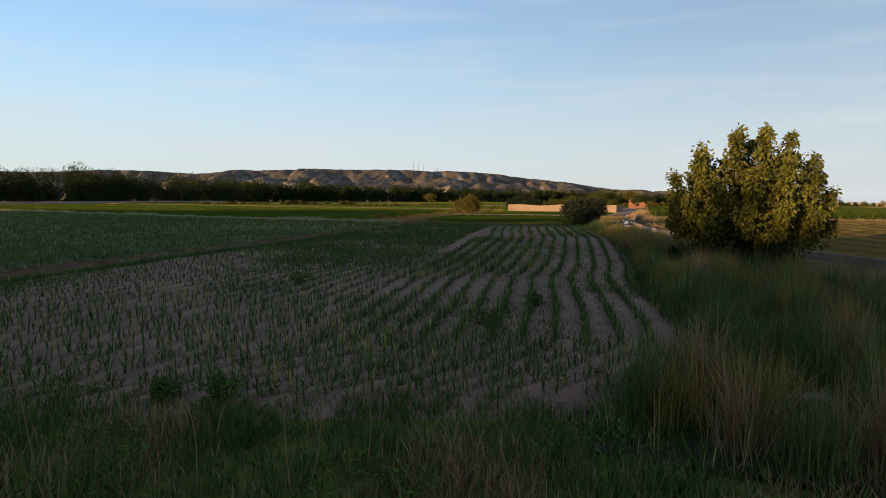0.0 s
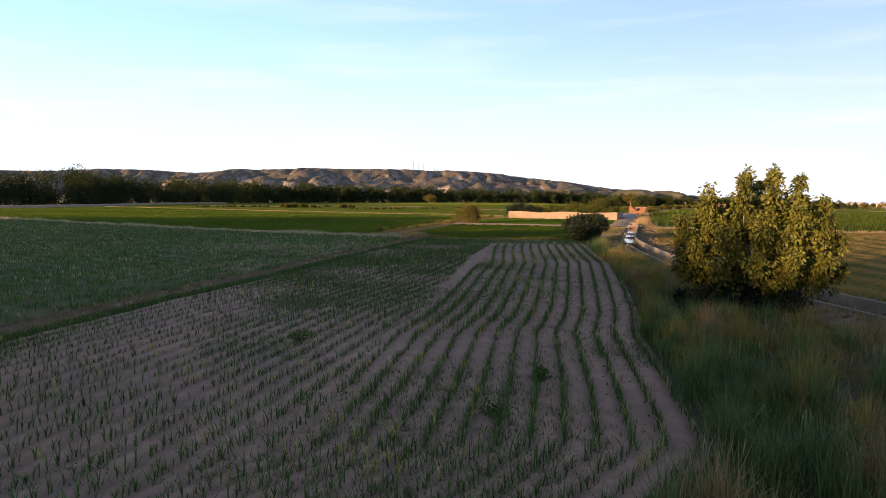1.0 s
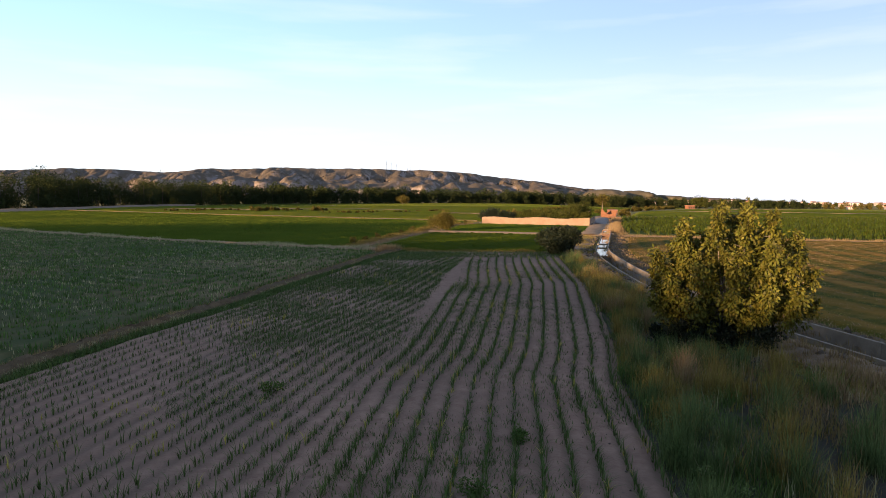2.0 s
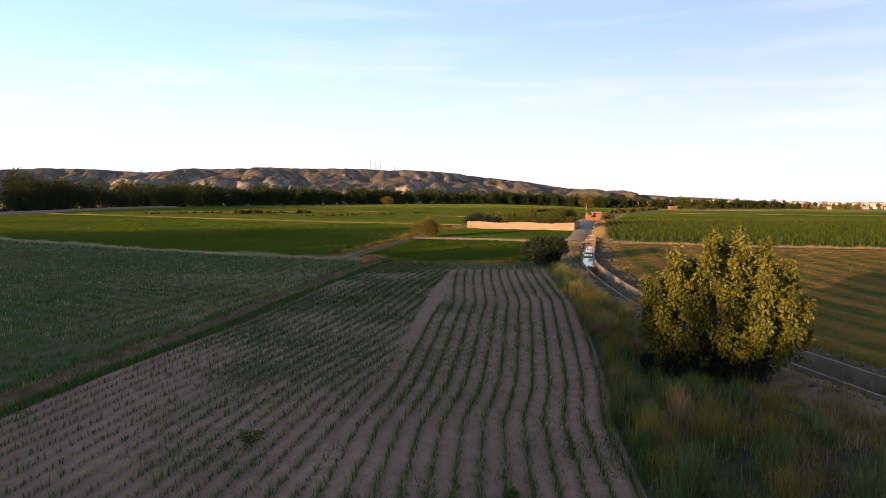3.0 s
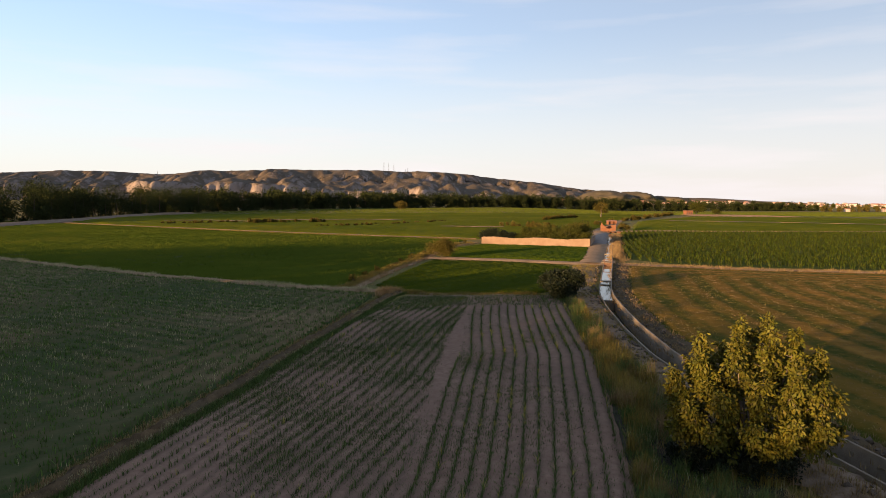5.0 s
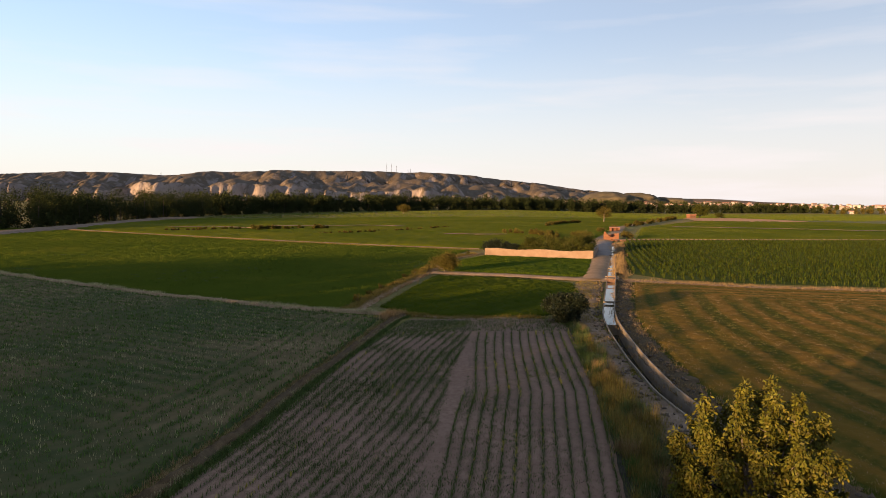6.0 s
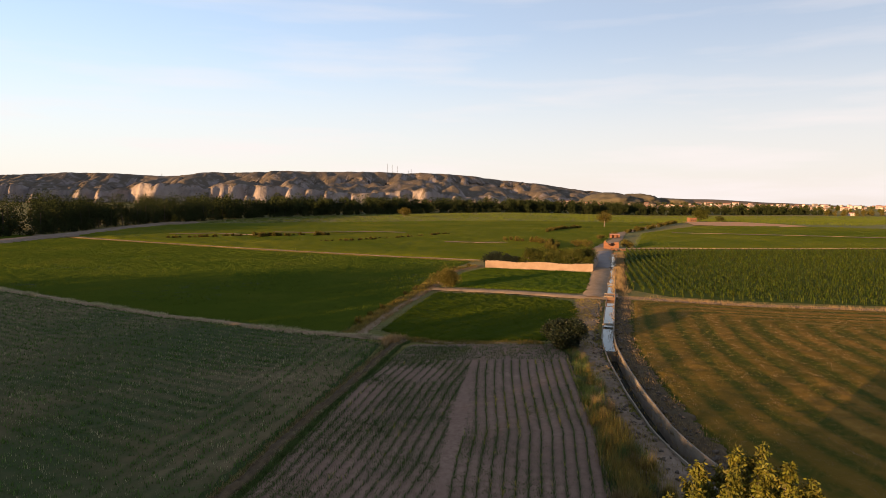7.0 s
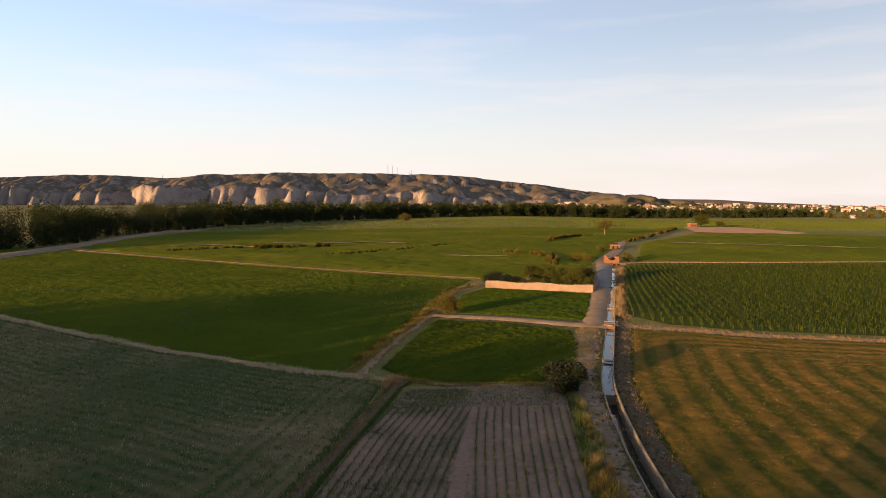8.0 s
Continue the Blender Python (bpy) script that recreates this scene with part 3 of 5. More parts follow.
def worked_field(name, poly, reach, step, bumpy, phase, clear, mat, label):
    """A field's worked surface near the camera: uneven ground with the rounds of the machine in it."""
    xs = np.arange(max(min(p[0] for p in poly), reach[0]), min(max(p[0] for p in poly), reach[1]), step)
    ys = np.arange(min(p[1] for p in poly), min(max(p[1] for p in poly), reach[2]), step)
    X, Y = np.meshgrid(xs, ys)
    rng = np.random.default_rng(len(name))
    p = phase(X, Y)
    wave = 0.5 + 0.44 * np.cos(2 * np.pi * p) + 0.16 * np.cos(2 * np.pi * 0.43 * p + 1.0) + 0.16 * np.cos(2 * np.pi * 2.6 * p)
    wave = 0.5 + (wave - 0.5) * np.clip(clear + 1.2 * vnoise(X, Y, 17, 84), 0, 1)
    sw = 0.1 + 0.86 * wave + 0.3 * (vnoise(X, Y, 1.3, 85) - 0.5) + 0.28 * (vnoise(X, Y, 6, 86) - 0.5) + 0.35 * (rng.random(X.shape) - 0.5)
    rim = np.ones(X.shape, dtype=bool)
    for ox, oy in ((0.6, 0), (-0.6, 0), (0, 0.6), (0, -0.6)):
        rim &= inside(poly, (X + ox).ravel(), (Y + oy).ravel()).reshape(X.shape)
    Z = 0.05 + bumpy * (0.5 * wave + vnoise(X, Y, step * 2.2, 87) + 0.6 * rng.random(X.shape))
    Z = np.where(rim, Z, -0.05)
    sw = sw + 1.1 * (0.6 - clear) * (vnoise(X, Y, 21, 88) * vnoise(X, Y, 8, 89) * 1.8 - 0.45)
    k = len(xs)
    i = (np.arange(len(ys) - 1)[:, None] * k + np.arange(k - 1)[None]).ravel()
    F = np.stack([i, i + 1, i + k + 1, i + k], 1)
    P = np.stack([X, Y, Z], 2).reshape(-1, 3)
    m = P[F].mean(1)
    F = F[inside(poly, m[:, 0], m[:, 1]) & (m[:, 0] > -0.74 * m[:, 1] - 6) & (m[:, 0] < 0.74 * m[:, 1] + 8)]
    used = np.unique(F)
    back = np.zeros(len(P), dtype=int)
    back[used] = np.arange(len(used))
    me = np_mesh(name, P[used], back[F], mat)
    me.attributes.new("swath", "FLOAT", "POINT").data.foreach_set("value", np.clip(sw, 0, 1).ravel()[used].astype(np.float32))
    return thing(name, me, label, "field", "structure")


def sown_phase(x, y):
    """The sower's rounds in the fallow field: along the low bank and the strip at its far end."""
    bank = 0.97 * (edge(BANK, y) - x)
    top = 0.85 * (np.interp(x, [p[0] for p in LINE_D], [p[1] for p in LINE_D]) - y)
    return (np.where(bank < 7 + 3 * vnoise(x, y, 9, 58), bank, top) + 1.6 * vnoise(x, y, 14, 56) + 0.35 * vnoise(x, y, 3, 57)) / 1.45


field("fallow_field", POLY_L, 0.01, M["pale_soil"], "thinly sown field of pale soil and sparse seedlings", 4.0, 0.0)
worked_field("fallow_rows", POLY_L, (-78, 0, 118), 0.42, 0.09, sown_phase, -0.25, M["pale_soil"], "pale sown soil with the sower's rounds in it")
field("green_crop_field", POLY_D, 0.02, M["green_soil"], "dense dark green crop field", 8.0, 0.03)
field("small_green_field", POLY_C, 0.02, M["green_soil"], "small bright green crop plot beside the canal", 3.0, 0.03)
field("walled_green_field", POLY_B, 0.02, M["green_soil"], "narrow green crop plot in front of the wall", 4.0, 0.03)
field("maize_field_soil", POLY_MAIZE, 0.02, M["green_soil"], "soil under the tall maize", 8.0, 0.03)


def swath_phase(x, y):
    """How far along the mower's rounds a place lies: rounds follow the canal and the maize edge."""
    left = x - np.interp(y, [p[1] for p in CANAL], [p[0] for p in CANAL]) - 1.2
    top = 0.97 * (np.interp(x, [p[0] for p in CROSS_R], [p[1] for p in CROSS_R]) - y)
    # the rounds hook into a narrow headland along the maize
    head = np.interp(top, [0, 4, 8, 12, 15, 18, 22], [0, 4, 8, 14, 25, 42, 80])
    d = -2.2 * np.log(np.exp(-np.minimum(left, 90) / 2.2) + np.exp(-np.minimum(head, 90) / 2.2))
    return (d + 0.8 * vnoise(x, y, 18, 82) + 0.25 * vnoise(x, y, 5, 83)) / 3.4


field("mown_field", POLY_MOWN, 0.01, M["stubble"], "mown hay field with straw-coloured swaths", 4.0, 0.0)
worked_field("mown_rounds", POLY_MOWN, (14, 92, 112), 0.36, 0.09, swath_phase, 0.6, M["stubble"], "mown ground with curved rounds of cut straw")
PLOUGHED = [(218, 516), (262, 519), (250, 401), (229, 388), (181, 411)]
field("ploughed_strip", PLOUGHED, 0.35, M["brown_field"], "bare brown ploughed strip in the green plain", 20.0)

strip("field_bank", BANK, [0.8, 0.9, 0.7, 0.8, 0.9, 0.8, 0.8, 0.7, 0.9], 0.03, M["clod_soil"], "low earth bank with dry grass between two fields", "bank", 0.35, 0.26, 0.13, 0.14)
strip("field_edge_path", LINE_D, 1.2, 0.05, M["track"], "narrow pale grassy strip between fields", "path", 1.0, 0.25, 0.05, 0.2)
strip("headland_path", LINE_TOP, 0.9, 0.03, M["track"], "narrow dirt edge at the head of the corn field", "path", 0.6, 0.1, 0.03, 0.15)
strip("footpath", DIAG, [1.1, 0.8, 0.8, 0.9, 0.9], 0.04, M["track"], "pale dirt footpath between green plots", "path", 0.8, 0.06, 0.03, 0.3)
strip("cross_track", CROSS, [2.6, 3.4, 3.6, 4.0, 4.6], 0.08, M["track"], "dirt track crossing to the canal", "path", 0.8, 0.24, 0.03, 0.25)
strip("maize_edge_track", CROSS_R, [3.0, 2.2, 1.8, 1.5, 1.5, 1.5], 0.05, M["dry_soil"], "dirt edge between maize and mown field", "path", 0.8, 0.08, 0.03, 0.3)
strip("far_track", FARLINE, 1.3, 0.32, M["dry_soil"], "pale dirt track across the plain", "path", 3.0, 0.1, 0.02, 0.4)
strip("canal_bank", [(17.1, 14), (15.9, 24), (15.2, 30), (14.8, 36), (14.3, 44), (14.3, 50), (15.3, 58), (16.3, 64), (17.1, 69), (18.2, 75), (20.0, 84), (24.2, 97), (28.2, 109)], [2.9, 2.9, 2.9, 2.8, 2.8, 2.8, 2.8, 2.8, 2.8, 3.0, 3.4, 3.8, 3.6], 0.04, M["dry_soil"], "rough pale earth bank along the canal", "bank", 0.4, 0.12, 0.07, 0.3)
strip("canal_verge", [(a + 1.85, b) for a, b in CANAL[:-3]], 2.0, 0.03, M["clod_soil"], "strip of bare clods beside the canal wall", "bank", 0.4, 0.1, 0.13, 0.4)
strip("dirt_road", [(29.2, 110), (33.8, 125), (37.7, 136), (47.6, 166.5), (58.0, 199.6), (62, 213)], [4.2, 4.4, 4.5, 4.5, 4.8, 5.5], 0.05, M["track"], "pale dirt road beside the canal", "road", 1.0, 0.36, 0.02, 0.2)
strip("paved_road_end", [(43.7, 154.3), (58.8, 202)], 4.3, 0.1, M["asphalt"], "worn grey paved stretch of road", "road", 1.0, 0.36, 0.01, 0.1)
strip("plain_road", [(62, 213), (70, 235), (84, 267), (101, 313), (143.5, 389), (195, 475)], [7, 5, 4, 4, 4, 4], 0.10, M["track"], "pale country road winding to the farmhouse", "road", 3.0, 0.1, 0.02, 0.3)
for line, w in (([(-61, 299), (-42, 295), (-23, 307), (-2, 300)], 3.0), ([(12, 237), (24, 233), (34, 235)], 2.0), ([(-100, 281), (-84, 288), (-64, 276)], 2.5), ([(123, 306), (159, 292), (201, 270), (260, 240)], 2.5)):
    strip("field_margin", line, w * 0.8, 0.75, M["dry_soil"], "pale dry margin between far fields", "path", 3.0, 0.1, 0.12, 0.9)
strip("maize_head_path", [(64, 210), (78, 214.5), (96, 213.5), (122, 214), (160, 216), (232, 219)], [3.0, 2.0, 1.6, 1.5, 1.5, 1.5], 0.3, M["track"], "pale path along the head of the maize", "path", 2.0, 0.25, 0.03, 0.4)
strip("levee", [(-160, 190), (-141, 230), (-140, 280), (-146, 395), (-131, 412)], [14, 13, 12, 8, 6], 0.05, M["dry_soil"], "sandy levee below the riverside trees", "bank", 4.0, 1.0, 0.15, 0.6)

# ---- canal ----
def canal():
    c = empty("irrigation_canal", Matrix(), "concrete irrigation canal half full of still water", "canal")
    pts = np.array(CANAL, dtype=float)
    s = np.concatenate([[0], np.cumsum(np.hypot(*np.diff(pts, axis=0).T))])
    n = int(s[-1] / 4.0)

    def at(q, o):
        x, y = np.interp(q, s, pts[:, 0]), np.interp(q, s, pts[:, 1])
        x2, y2 = np.interp(q + 0.4, s, pts[:, 0]), np.interp(q + 0.4, s, pts[:, 1])
        x1, y1 = np.interp(q - 0.4, s, pts[:, 0]), np.interp(q - 0.4, s, pts[:, 1])
        d = math.hypot(x2 - x1, y2 - y1)
        return x - (y2 - y1) / d * o, y + (x2 - x1) / d * o
    half, thick = HALF, THICK
    rng = random.Random(3)
    for side, name in ((1, "canal_wall_panel"), (-1, "canal_wall_panel")):
        for k in range(n):
            q0, q1 = s[-1] * k / n + 0.012, s[-1] * (k + 1) / n - 0.012
            top = (0.46 if side < 0 else 0.2) + rng.uniform(-0.02, 0.02)
            bm = bmesh.new()
            rows = []
            for q in np.linspace(q0, q1, 4):
                a, b = at(q, side * half), at(q, side * (half + thick))
                a2, b2 = at(q, side * (half + 0.02)), at(q, side * (half + thick - 0.02))
                rows.append([bm.verts.new((*a, -1.3)), bm.verts.new((*a, top - 0.02)), bm.verts.new((*a2, top)), bm.verts.new((*b2, top)), bm.verts.new((*b, top - 0.02)), bm.verts.new((*b, -1.3))])
            for r0, r1 in zip(rows, rows[1:]):
                for i in range(6):
                    bm.faces.new((r0[i], r0[(i + 1) % 6], r1[(i + 1) % 6], r1[i]))
            bm.faces.new(rows[0])
            bm.faces.new(rows[-1][::-1])
            part(name, bm_mesh(name, bm, M["concrete"]), c)
    drop = float(np.interp(73.6, pts[:, 1], s))
    reaches = (("near", 0.0, drop, -1.25, -0.98), ("far", drop, float(s[-1]), -0.3, 0.06))
    for _, q0, q1, bed, level in reaches:
        V, W = [], []
        for q in np.linspace(q0, q1, int((q1 - q0) / 1.0)):
            V += [(*at(q, half + 0.05), bed), (*at(q, -half - 0.05), bed)]
            W += [(*at(q, half + 0.03), level), (*at(q, -half - 0.03), level)]
        i = np.arange(0, len(V) - 2, 2)
        F = np.stack([i, i + 1, i + 3, i + 2], 1)
        part("canal_bed", np_mesh("canal_bed", V, F, M["concrete"]), c)
        part("water", np_mesh("water", W, F, M["water"]), c, "still water that mirrors the sky")
    x, yy = at(drop, 0)
    part("drop_wall", bm_mesh("drop_wall", box_bm(-half, half, -0.1, 0.1, -1.3, 0.02, 0.01), M["concrete"]), c, "", pose(x, yy, 0, 0, 0, -16))
    for y in (87, 126, 155, 168, 190):
        q = float(np.interp(y, pts[:, 1], s))
        x, yy = at(q, 0)
        bm = box_bm(-half - thick, half + thick, -0.3, 0.3, 0.22, 0.4, 0.02)
        part("cross_beam", bm_mesh("cross_beam", bm, M["concrete"]), c, "", pose(x, yy, 0, 0, 0, -18))
    x, yy = at(float(np.interp(108.0, pts[:, 1], s)), 0)
    g = part("sluice_gate", bm_mesh("sluice_gate", box_bm(-half, half, -0.03, 0.03, -0.5, 0.55, 0.01), M["rust"]), c, "dark iron sluice gate", pose(x, yy, 0, 0, 0, -18))
    for sx in (-half, half):
        part("gate_post", bm_mesh("gate_post", box_bm(sx - 0.06, sx + 0.06, -0.07, 0.07, 0.3, 1.0, 0.01), M["rust"]), g)
    part("gate_beam", bm_mesh("gate_beam", box_bm(-half - 0.1, half + 0.1, -0.05, 0.05, 1.0, 1.1, 0.01), M["rust"]), g)
    b = empty("canal_bridge", pose(32.4, 111.4, 0, 0, 0, -18), "low concrete slab bridge with dirt on it over the canal", "bridge")
    part("slab", bm_mesh("slab", box_bm(-1.1, 1.1, -1.7, 1.7, 0.14, 0.34, 0.04), M["track"]), b)
    for y in (-1.6, 1.6):
        part("kerb", bm_mesh("kerb", box_bm(-1.1, 1.1, y - 0.12, y + 0.12, 0.34, 0.42, 0.02), M["concrete"]), b)


canal()

# ---- hills ----
def recede(x, y):
    """The range runs along the river, away to the far right: how much farther off it lies at this bearing than square across."""
    u = np.asarray(x) / np.asarray(y)
    along_river = (1500 * u + 1000) / (1800 - 1560 * u)
    return (1500 + 1560 * along_river) / 1790


def hills():
    xs = np.arange(-2100, 900, 6.0)
    ys = np.concatenate([np.arange(1580, 1980, 6.0), np.arange(1960, 2700, 22.0)])
    X, Y = np.meshgrid(xs, ys)
    px = [-2100, -1270, -1194, -1065, -962, -772, -702, -623, -544, -403, -278, -117, 45, 191, 329, 430, 524, 640, 760, 900]
    pz = [92, 86, 90, 94, 92, 82, 88, 96, 95, 101, 98, 99, 95, 88, 70, 60, 46, 30, 12, 0]
    top = np.interp(X, px, pz)
    bx = X + 170 * (vnoise(X, 0 * X, 240, 11) - 0.5) * 2 + 30 * (vnoise(X, 0 * X, 70, 23) - 0.5)
    butt = (1 - np.abs(2 * vnoise(bx, 0 * X, 150, 12) - 1)) * (0.4 + 1.1 * vnoise(X, 0 * X, 330, 25))
    rib = 1 - np.abs(2 * vnoise(X + 0.3 * (Y - 1700), 0 * X, 46, 22) - 1)
    chine = 1 - np.abs(2 * vnoise(X + 25 * vnoise(X, Y, 60, 31), 0 * X, 27, 32) - 1)
    front = 1790 - 70 * butt - 60 * rib * vnoise(X, 0 * X, 90, 24) - 26 * chine * vnoise(X, 0 * X, 60, 33) + 22 * (vnoise(X, Y, 24, 13) - 0.5) * 2 - 0.1 * (X + 400)
    d = Y - front
    cliff_h = np.interp(X, [-2100, -1300, -700, -380, -150, 100, 350, 600], [46, 44, 44, 42, 36, 30, 20, 6]) * np.clip(0.1 + 0.45 * butt + 0.9 * vnoise(X, 0 * X, 140, 14), 0.2, 1.15)
    flute = vnoise(X, Y * 0.2, 17, 15)
    face = cliff_h * smooth01((d + 30 * (flute - 0.5)) / 34)
    gul = np.abs(vnoise(X, Y * 0.35, 80, 16) - 0.5) * 2
    gul2 = np.abs(vnoise(X, Y * 0.5, 33, 17) - 0.5) * 2
    rise = np.clip((d - 8) / 330, 0, 1) ** 0.75
    Z = face + (top - cliff_h) * rise - (1 - gul) ** 2 * 22 * smooth01((d - 10) / 80) * (1 - smooth01((d - 200) / 180)) - (1 - gul2) ** 2 * 13 * smooth01((d - 15) / 60) * (1 - smooth01((d - 240) / 150))
    Z += 9 * (vnoise(X, Y, 45, 18) - 0.5) * smooth01(d / 60) * (1 - 0.7 * rise) + 3 * (vnoise(X, Y, 16, 19) - 0.5) * smooth01(d / 30)
    Z = np.minimum(Z, top + 2 * (vnoise(X, Y, 20, 20) - 0.5)) * smooth01((d + 40) / 45)
    Z -= smooth01((Y - 2350) / 350) * 30 + 1.0
    k = len(xs)
    i = (np.arange(len(ys) - 1)[:, None] * k + np.arange(k - 1)[None]).ravel()
    F = np.stack([i, i + 1, i + k + 1, i + k], 1)
    F = F[Z.ravel()[F].max(1) > 0.3]
    g = recede(X, Y)
    thing("hill_range", np_mesh("hill_range", np.stack([X * g, Y * g, 10 + (Z - 10) * g], 2), F, M["hill"], True), "long range of eroded pale gypsum cliffs and scrubby slopes", "hills", "structure")
    # far table-land beyond the town
    xs = np.linspace(300, 4200, 160)
    ys = np.linspace(3900, 4700, 12)
    X, Y = np.meshgrid(xs, ys)
    ridge = np.interp(X, [300, 700, 2000, 3000, 4200], [30, 32, 22, -14, -46]) + 6 * (vnoise(X, 0 * X, 160, 21) - 0.5)
    Z = -60 + (ridge + 60) * smooth01((Y - 3900) / 350)
    k = len(xs)
    i = (np.arange(len(ys) - 1)[:, None] * k + np.arange(k - 1)[None]).ravel()
    thing("far_tableland", np_mesh("far_tableland", np.stack([X, Y, Z], 2), np.stack([i, i + 1, i + k + 1, i + k], 1), M["hill"], True), "low far table-land on the horizon", "hills", "structure")
    # town hills
    for cx, cy, w, h in ((700, 2250, 100, 38), (830, 2350, 95, 36), (980, 2450, 110, 22)):
        bm = bmesh.new()
        bmesh.ops.create_icosphere(bm, subdivisions=4, radius=1.0)
        for v in bm.verts:
            q = 1 + 0.25 * noise.noise(v.co * 2.5 + Vector((cx, 0, 0))) + 0.1 * noise.noise(v.co * 7)
            v.co = Vector((v.co.x * w * q, v.co.y * w * q, max(v.co.z, -0.2) * h * q))
        ob = thing("scrub_hill", bm_mesh("scrub_hill", bm, M["scrub"], True), "rounded scrub-covered hill behind the town", "hill", "structure")
        ob.location = (cx, cy, float(gz(cx, cy)))


hills()

# ---- trees and shrubs ----
def walnut():
    """The broad, many-stemmed young tree on the canal bank: leafy plumes with dark gaps between."""
    rng = np.random.default_rng(21)
    t = empty("walnut_tree", pose(12.75, 31.9, 0) @ Matrix.Diagonal((0.89, 0.91, 0.92, 1)), "broad young walnut tree with golden green leaves", "tree")
    runs = [limb((0, 0, -0.1), (0.1, 0.05, 1.2), 0.17, 0.13, rng, 0.03)]
    C, R = [], []
    plumes = [(-3.3, 0.3, 4.0), (-2.5, -0.6, 4.9), (-1.9, 0.7, 5.2), (-1.1, -0.8, 5.7), (-0.3, 0.4, 6.1), (0.4, -0.7, 5.9), (1.0, 0.5, 6.2), (1.7, -0.5, 5.8), (2.3, 0.6, 5.0), (3.0, -0.2, 4.9), (3.5, 0.4, 4.2),
              (-3.2, -0.9, 2.9), (-2.2, -1.9, 3.7), (-0.8, -2.3, 4.2), (0.6, -2.4, 4.5), (1.9, -2.0, 4.0), (3.1, -1.2, 3.4), (-1.3, 2.0, 4.5), (0.6, 2.2, 4.8), (2.2, 1.8, 4.0), (-2.9, 1.3, 3.2),
              (-3.5, -0.3, 2.0), (-2.6, -1.8, 2.2), (-1.2, -2.7, 2.6), (0.3, -2.8, 2.8), (1.8, -2.5, 2.4), (3.0, -1.4, 2.1), (3.4, 0.5, 2.6), (-0.4, -2.6, 1.6)]
    for _ in range(22):
        d = rng.normal(size=3)
        d /= np.linalg.norm(d)
        if d[2] > -0.55:
            plumes.append((d[0] * 3.35, d[1] * 2.5, 3.1 + d[2] * 2.9 * rng.uniform(0.8, 1.02)))
    for n_p, p in enumerate(plumes):
        b = np.array(p)
        if b[2] < 1.7:
            b[:2] *= 0.72
        start = np.array([b[0] * 0.05, b[1] * 0.05, rng.uniform(0.5, 1.2)])
        knee = np.array([b[0] * 0.76, b[1] * 0.76, start[2] + (b[2] - start[2]) * 0.5])
        runs.append([(tuple(start * (1 - f) ** 2 + 2 * f * (1 - f) * knee + f * f * b), 0.06 * (1 - f) + 0.008) for f in np.linspace(0, 1, 8)])
        for f in np.linspace(0.52, 1.03, 11):
            q = start * (1 - f) ** 2 + 2 * f * (1 - f) * knee + f * f * b
            r = (0.5 if n_p < 29 else 0.38) * math.sin(math.pi * min(1.0, (1.12 - f) / 0.62) * 0.5) + 0.08
            for _ in range(4 if n_p < 29 else 3):
                c = q + rng.normal(0, 0.48, 3) * r
                C.append(c)
                R.append(rng.uniform(0.14, 0.3))
                if rng.random() < 0.2:
                    runs.append(limb(q, c, 0.014, 0.005, rng, 0.1, 3))
    for _ in range(30):
        d = rng.normal(size=3)
        d /= np.linalg.norm(d)
        C.append(np.array([0, -0.2, 3.1]) + d * np.array([3.0, 2.2, 2.6]) * rng.uniform(0.7, 0.95))
        R.append(rng.uniform(0.16, 0.3))
    C = np.array(C)
    k = C[:, 2] > 0.4
    part("trunk", tube_mesh("trunk", runs, M["bark"]), t)
    v, f = leaf_cloud(C[k], np.array(R)[k], 27, 0.185, rng, 1.0, 0.1, 0.9)
    part("crown", np_mesh("crown", v, f, M["walnut"]), t, "dense golden green foliage")


def shrub_mesh(name, w, h, n, per, size, mat, seed, low=0.15):
    rng = np.random.default_rng(seed)
    lobes = rng.normal(size=(15, 3))
    lobes /= np.linalg.norm(lobes, axis=1)[:, None]
    lobes *= rng.uniform(0.5, 0.9, (15, 1))
    lobes[:, 2] = np.where(lobes[:, 2] < -0.55, -0.55, lobes[:, 2])
    d = rng.normal(size=(n, 3))
    d /= np.linalg.norm(d, axis=1)[:, None]
    c = lobes[rng.integers(0, 15, n)] * 0.72 + d * (rng.uniform(0.2, 1.0, n) ** 0.5 * 0.42)[:, None]
    c = c * np.array([w / 2, w / 2, h * 0.48])
    c[:, 2] = c[:, 2] + h * 0.46
    c = c[c[:, 2] > low * h]
    n = len(c)
    v, f = leaf_cloud(c, rng.uniform(0.10, 0.22, n) * min(w, h), per, size, rng, 0.85, 0.3, 0.1)
    return np_mesh(name, v, f, mat), c


def shrub(name, x, y, w, h, n, per, size, mat, seed, label, category="shrub", trunk=0.0, group=""):
    t = empty(name, pose(x, y, float(gz(x, y))), label, category, group)
    rng = np.random.default_rng(seed + 5)
    me, c = shrub_mesh("crown", w, h - trunk, n, per, size, mat, seed, 0.15 if trunk else 0.04)
    runs = [limb((0, 0, -0.1), (0, 0, trunk + h * 0.25), 0.03 * h, 0.02 * h, rng, 0.05)]
    for k in rng.choice(len(c), min(9, len(c)), replace=False):
        runs.append(limb((0, 0, trunk + h * 0.1), c[k] + np.array([0, 0, trunk]), 0.014 * h, 0.005 * h, rng, 0.08, 5))
    part("stem", tube_mesh("stem", runs, M["bark"], 6), t)
    part("crown", me, t, "", pose(0, 0, trunk))
    return t


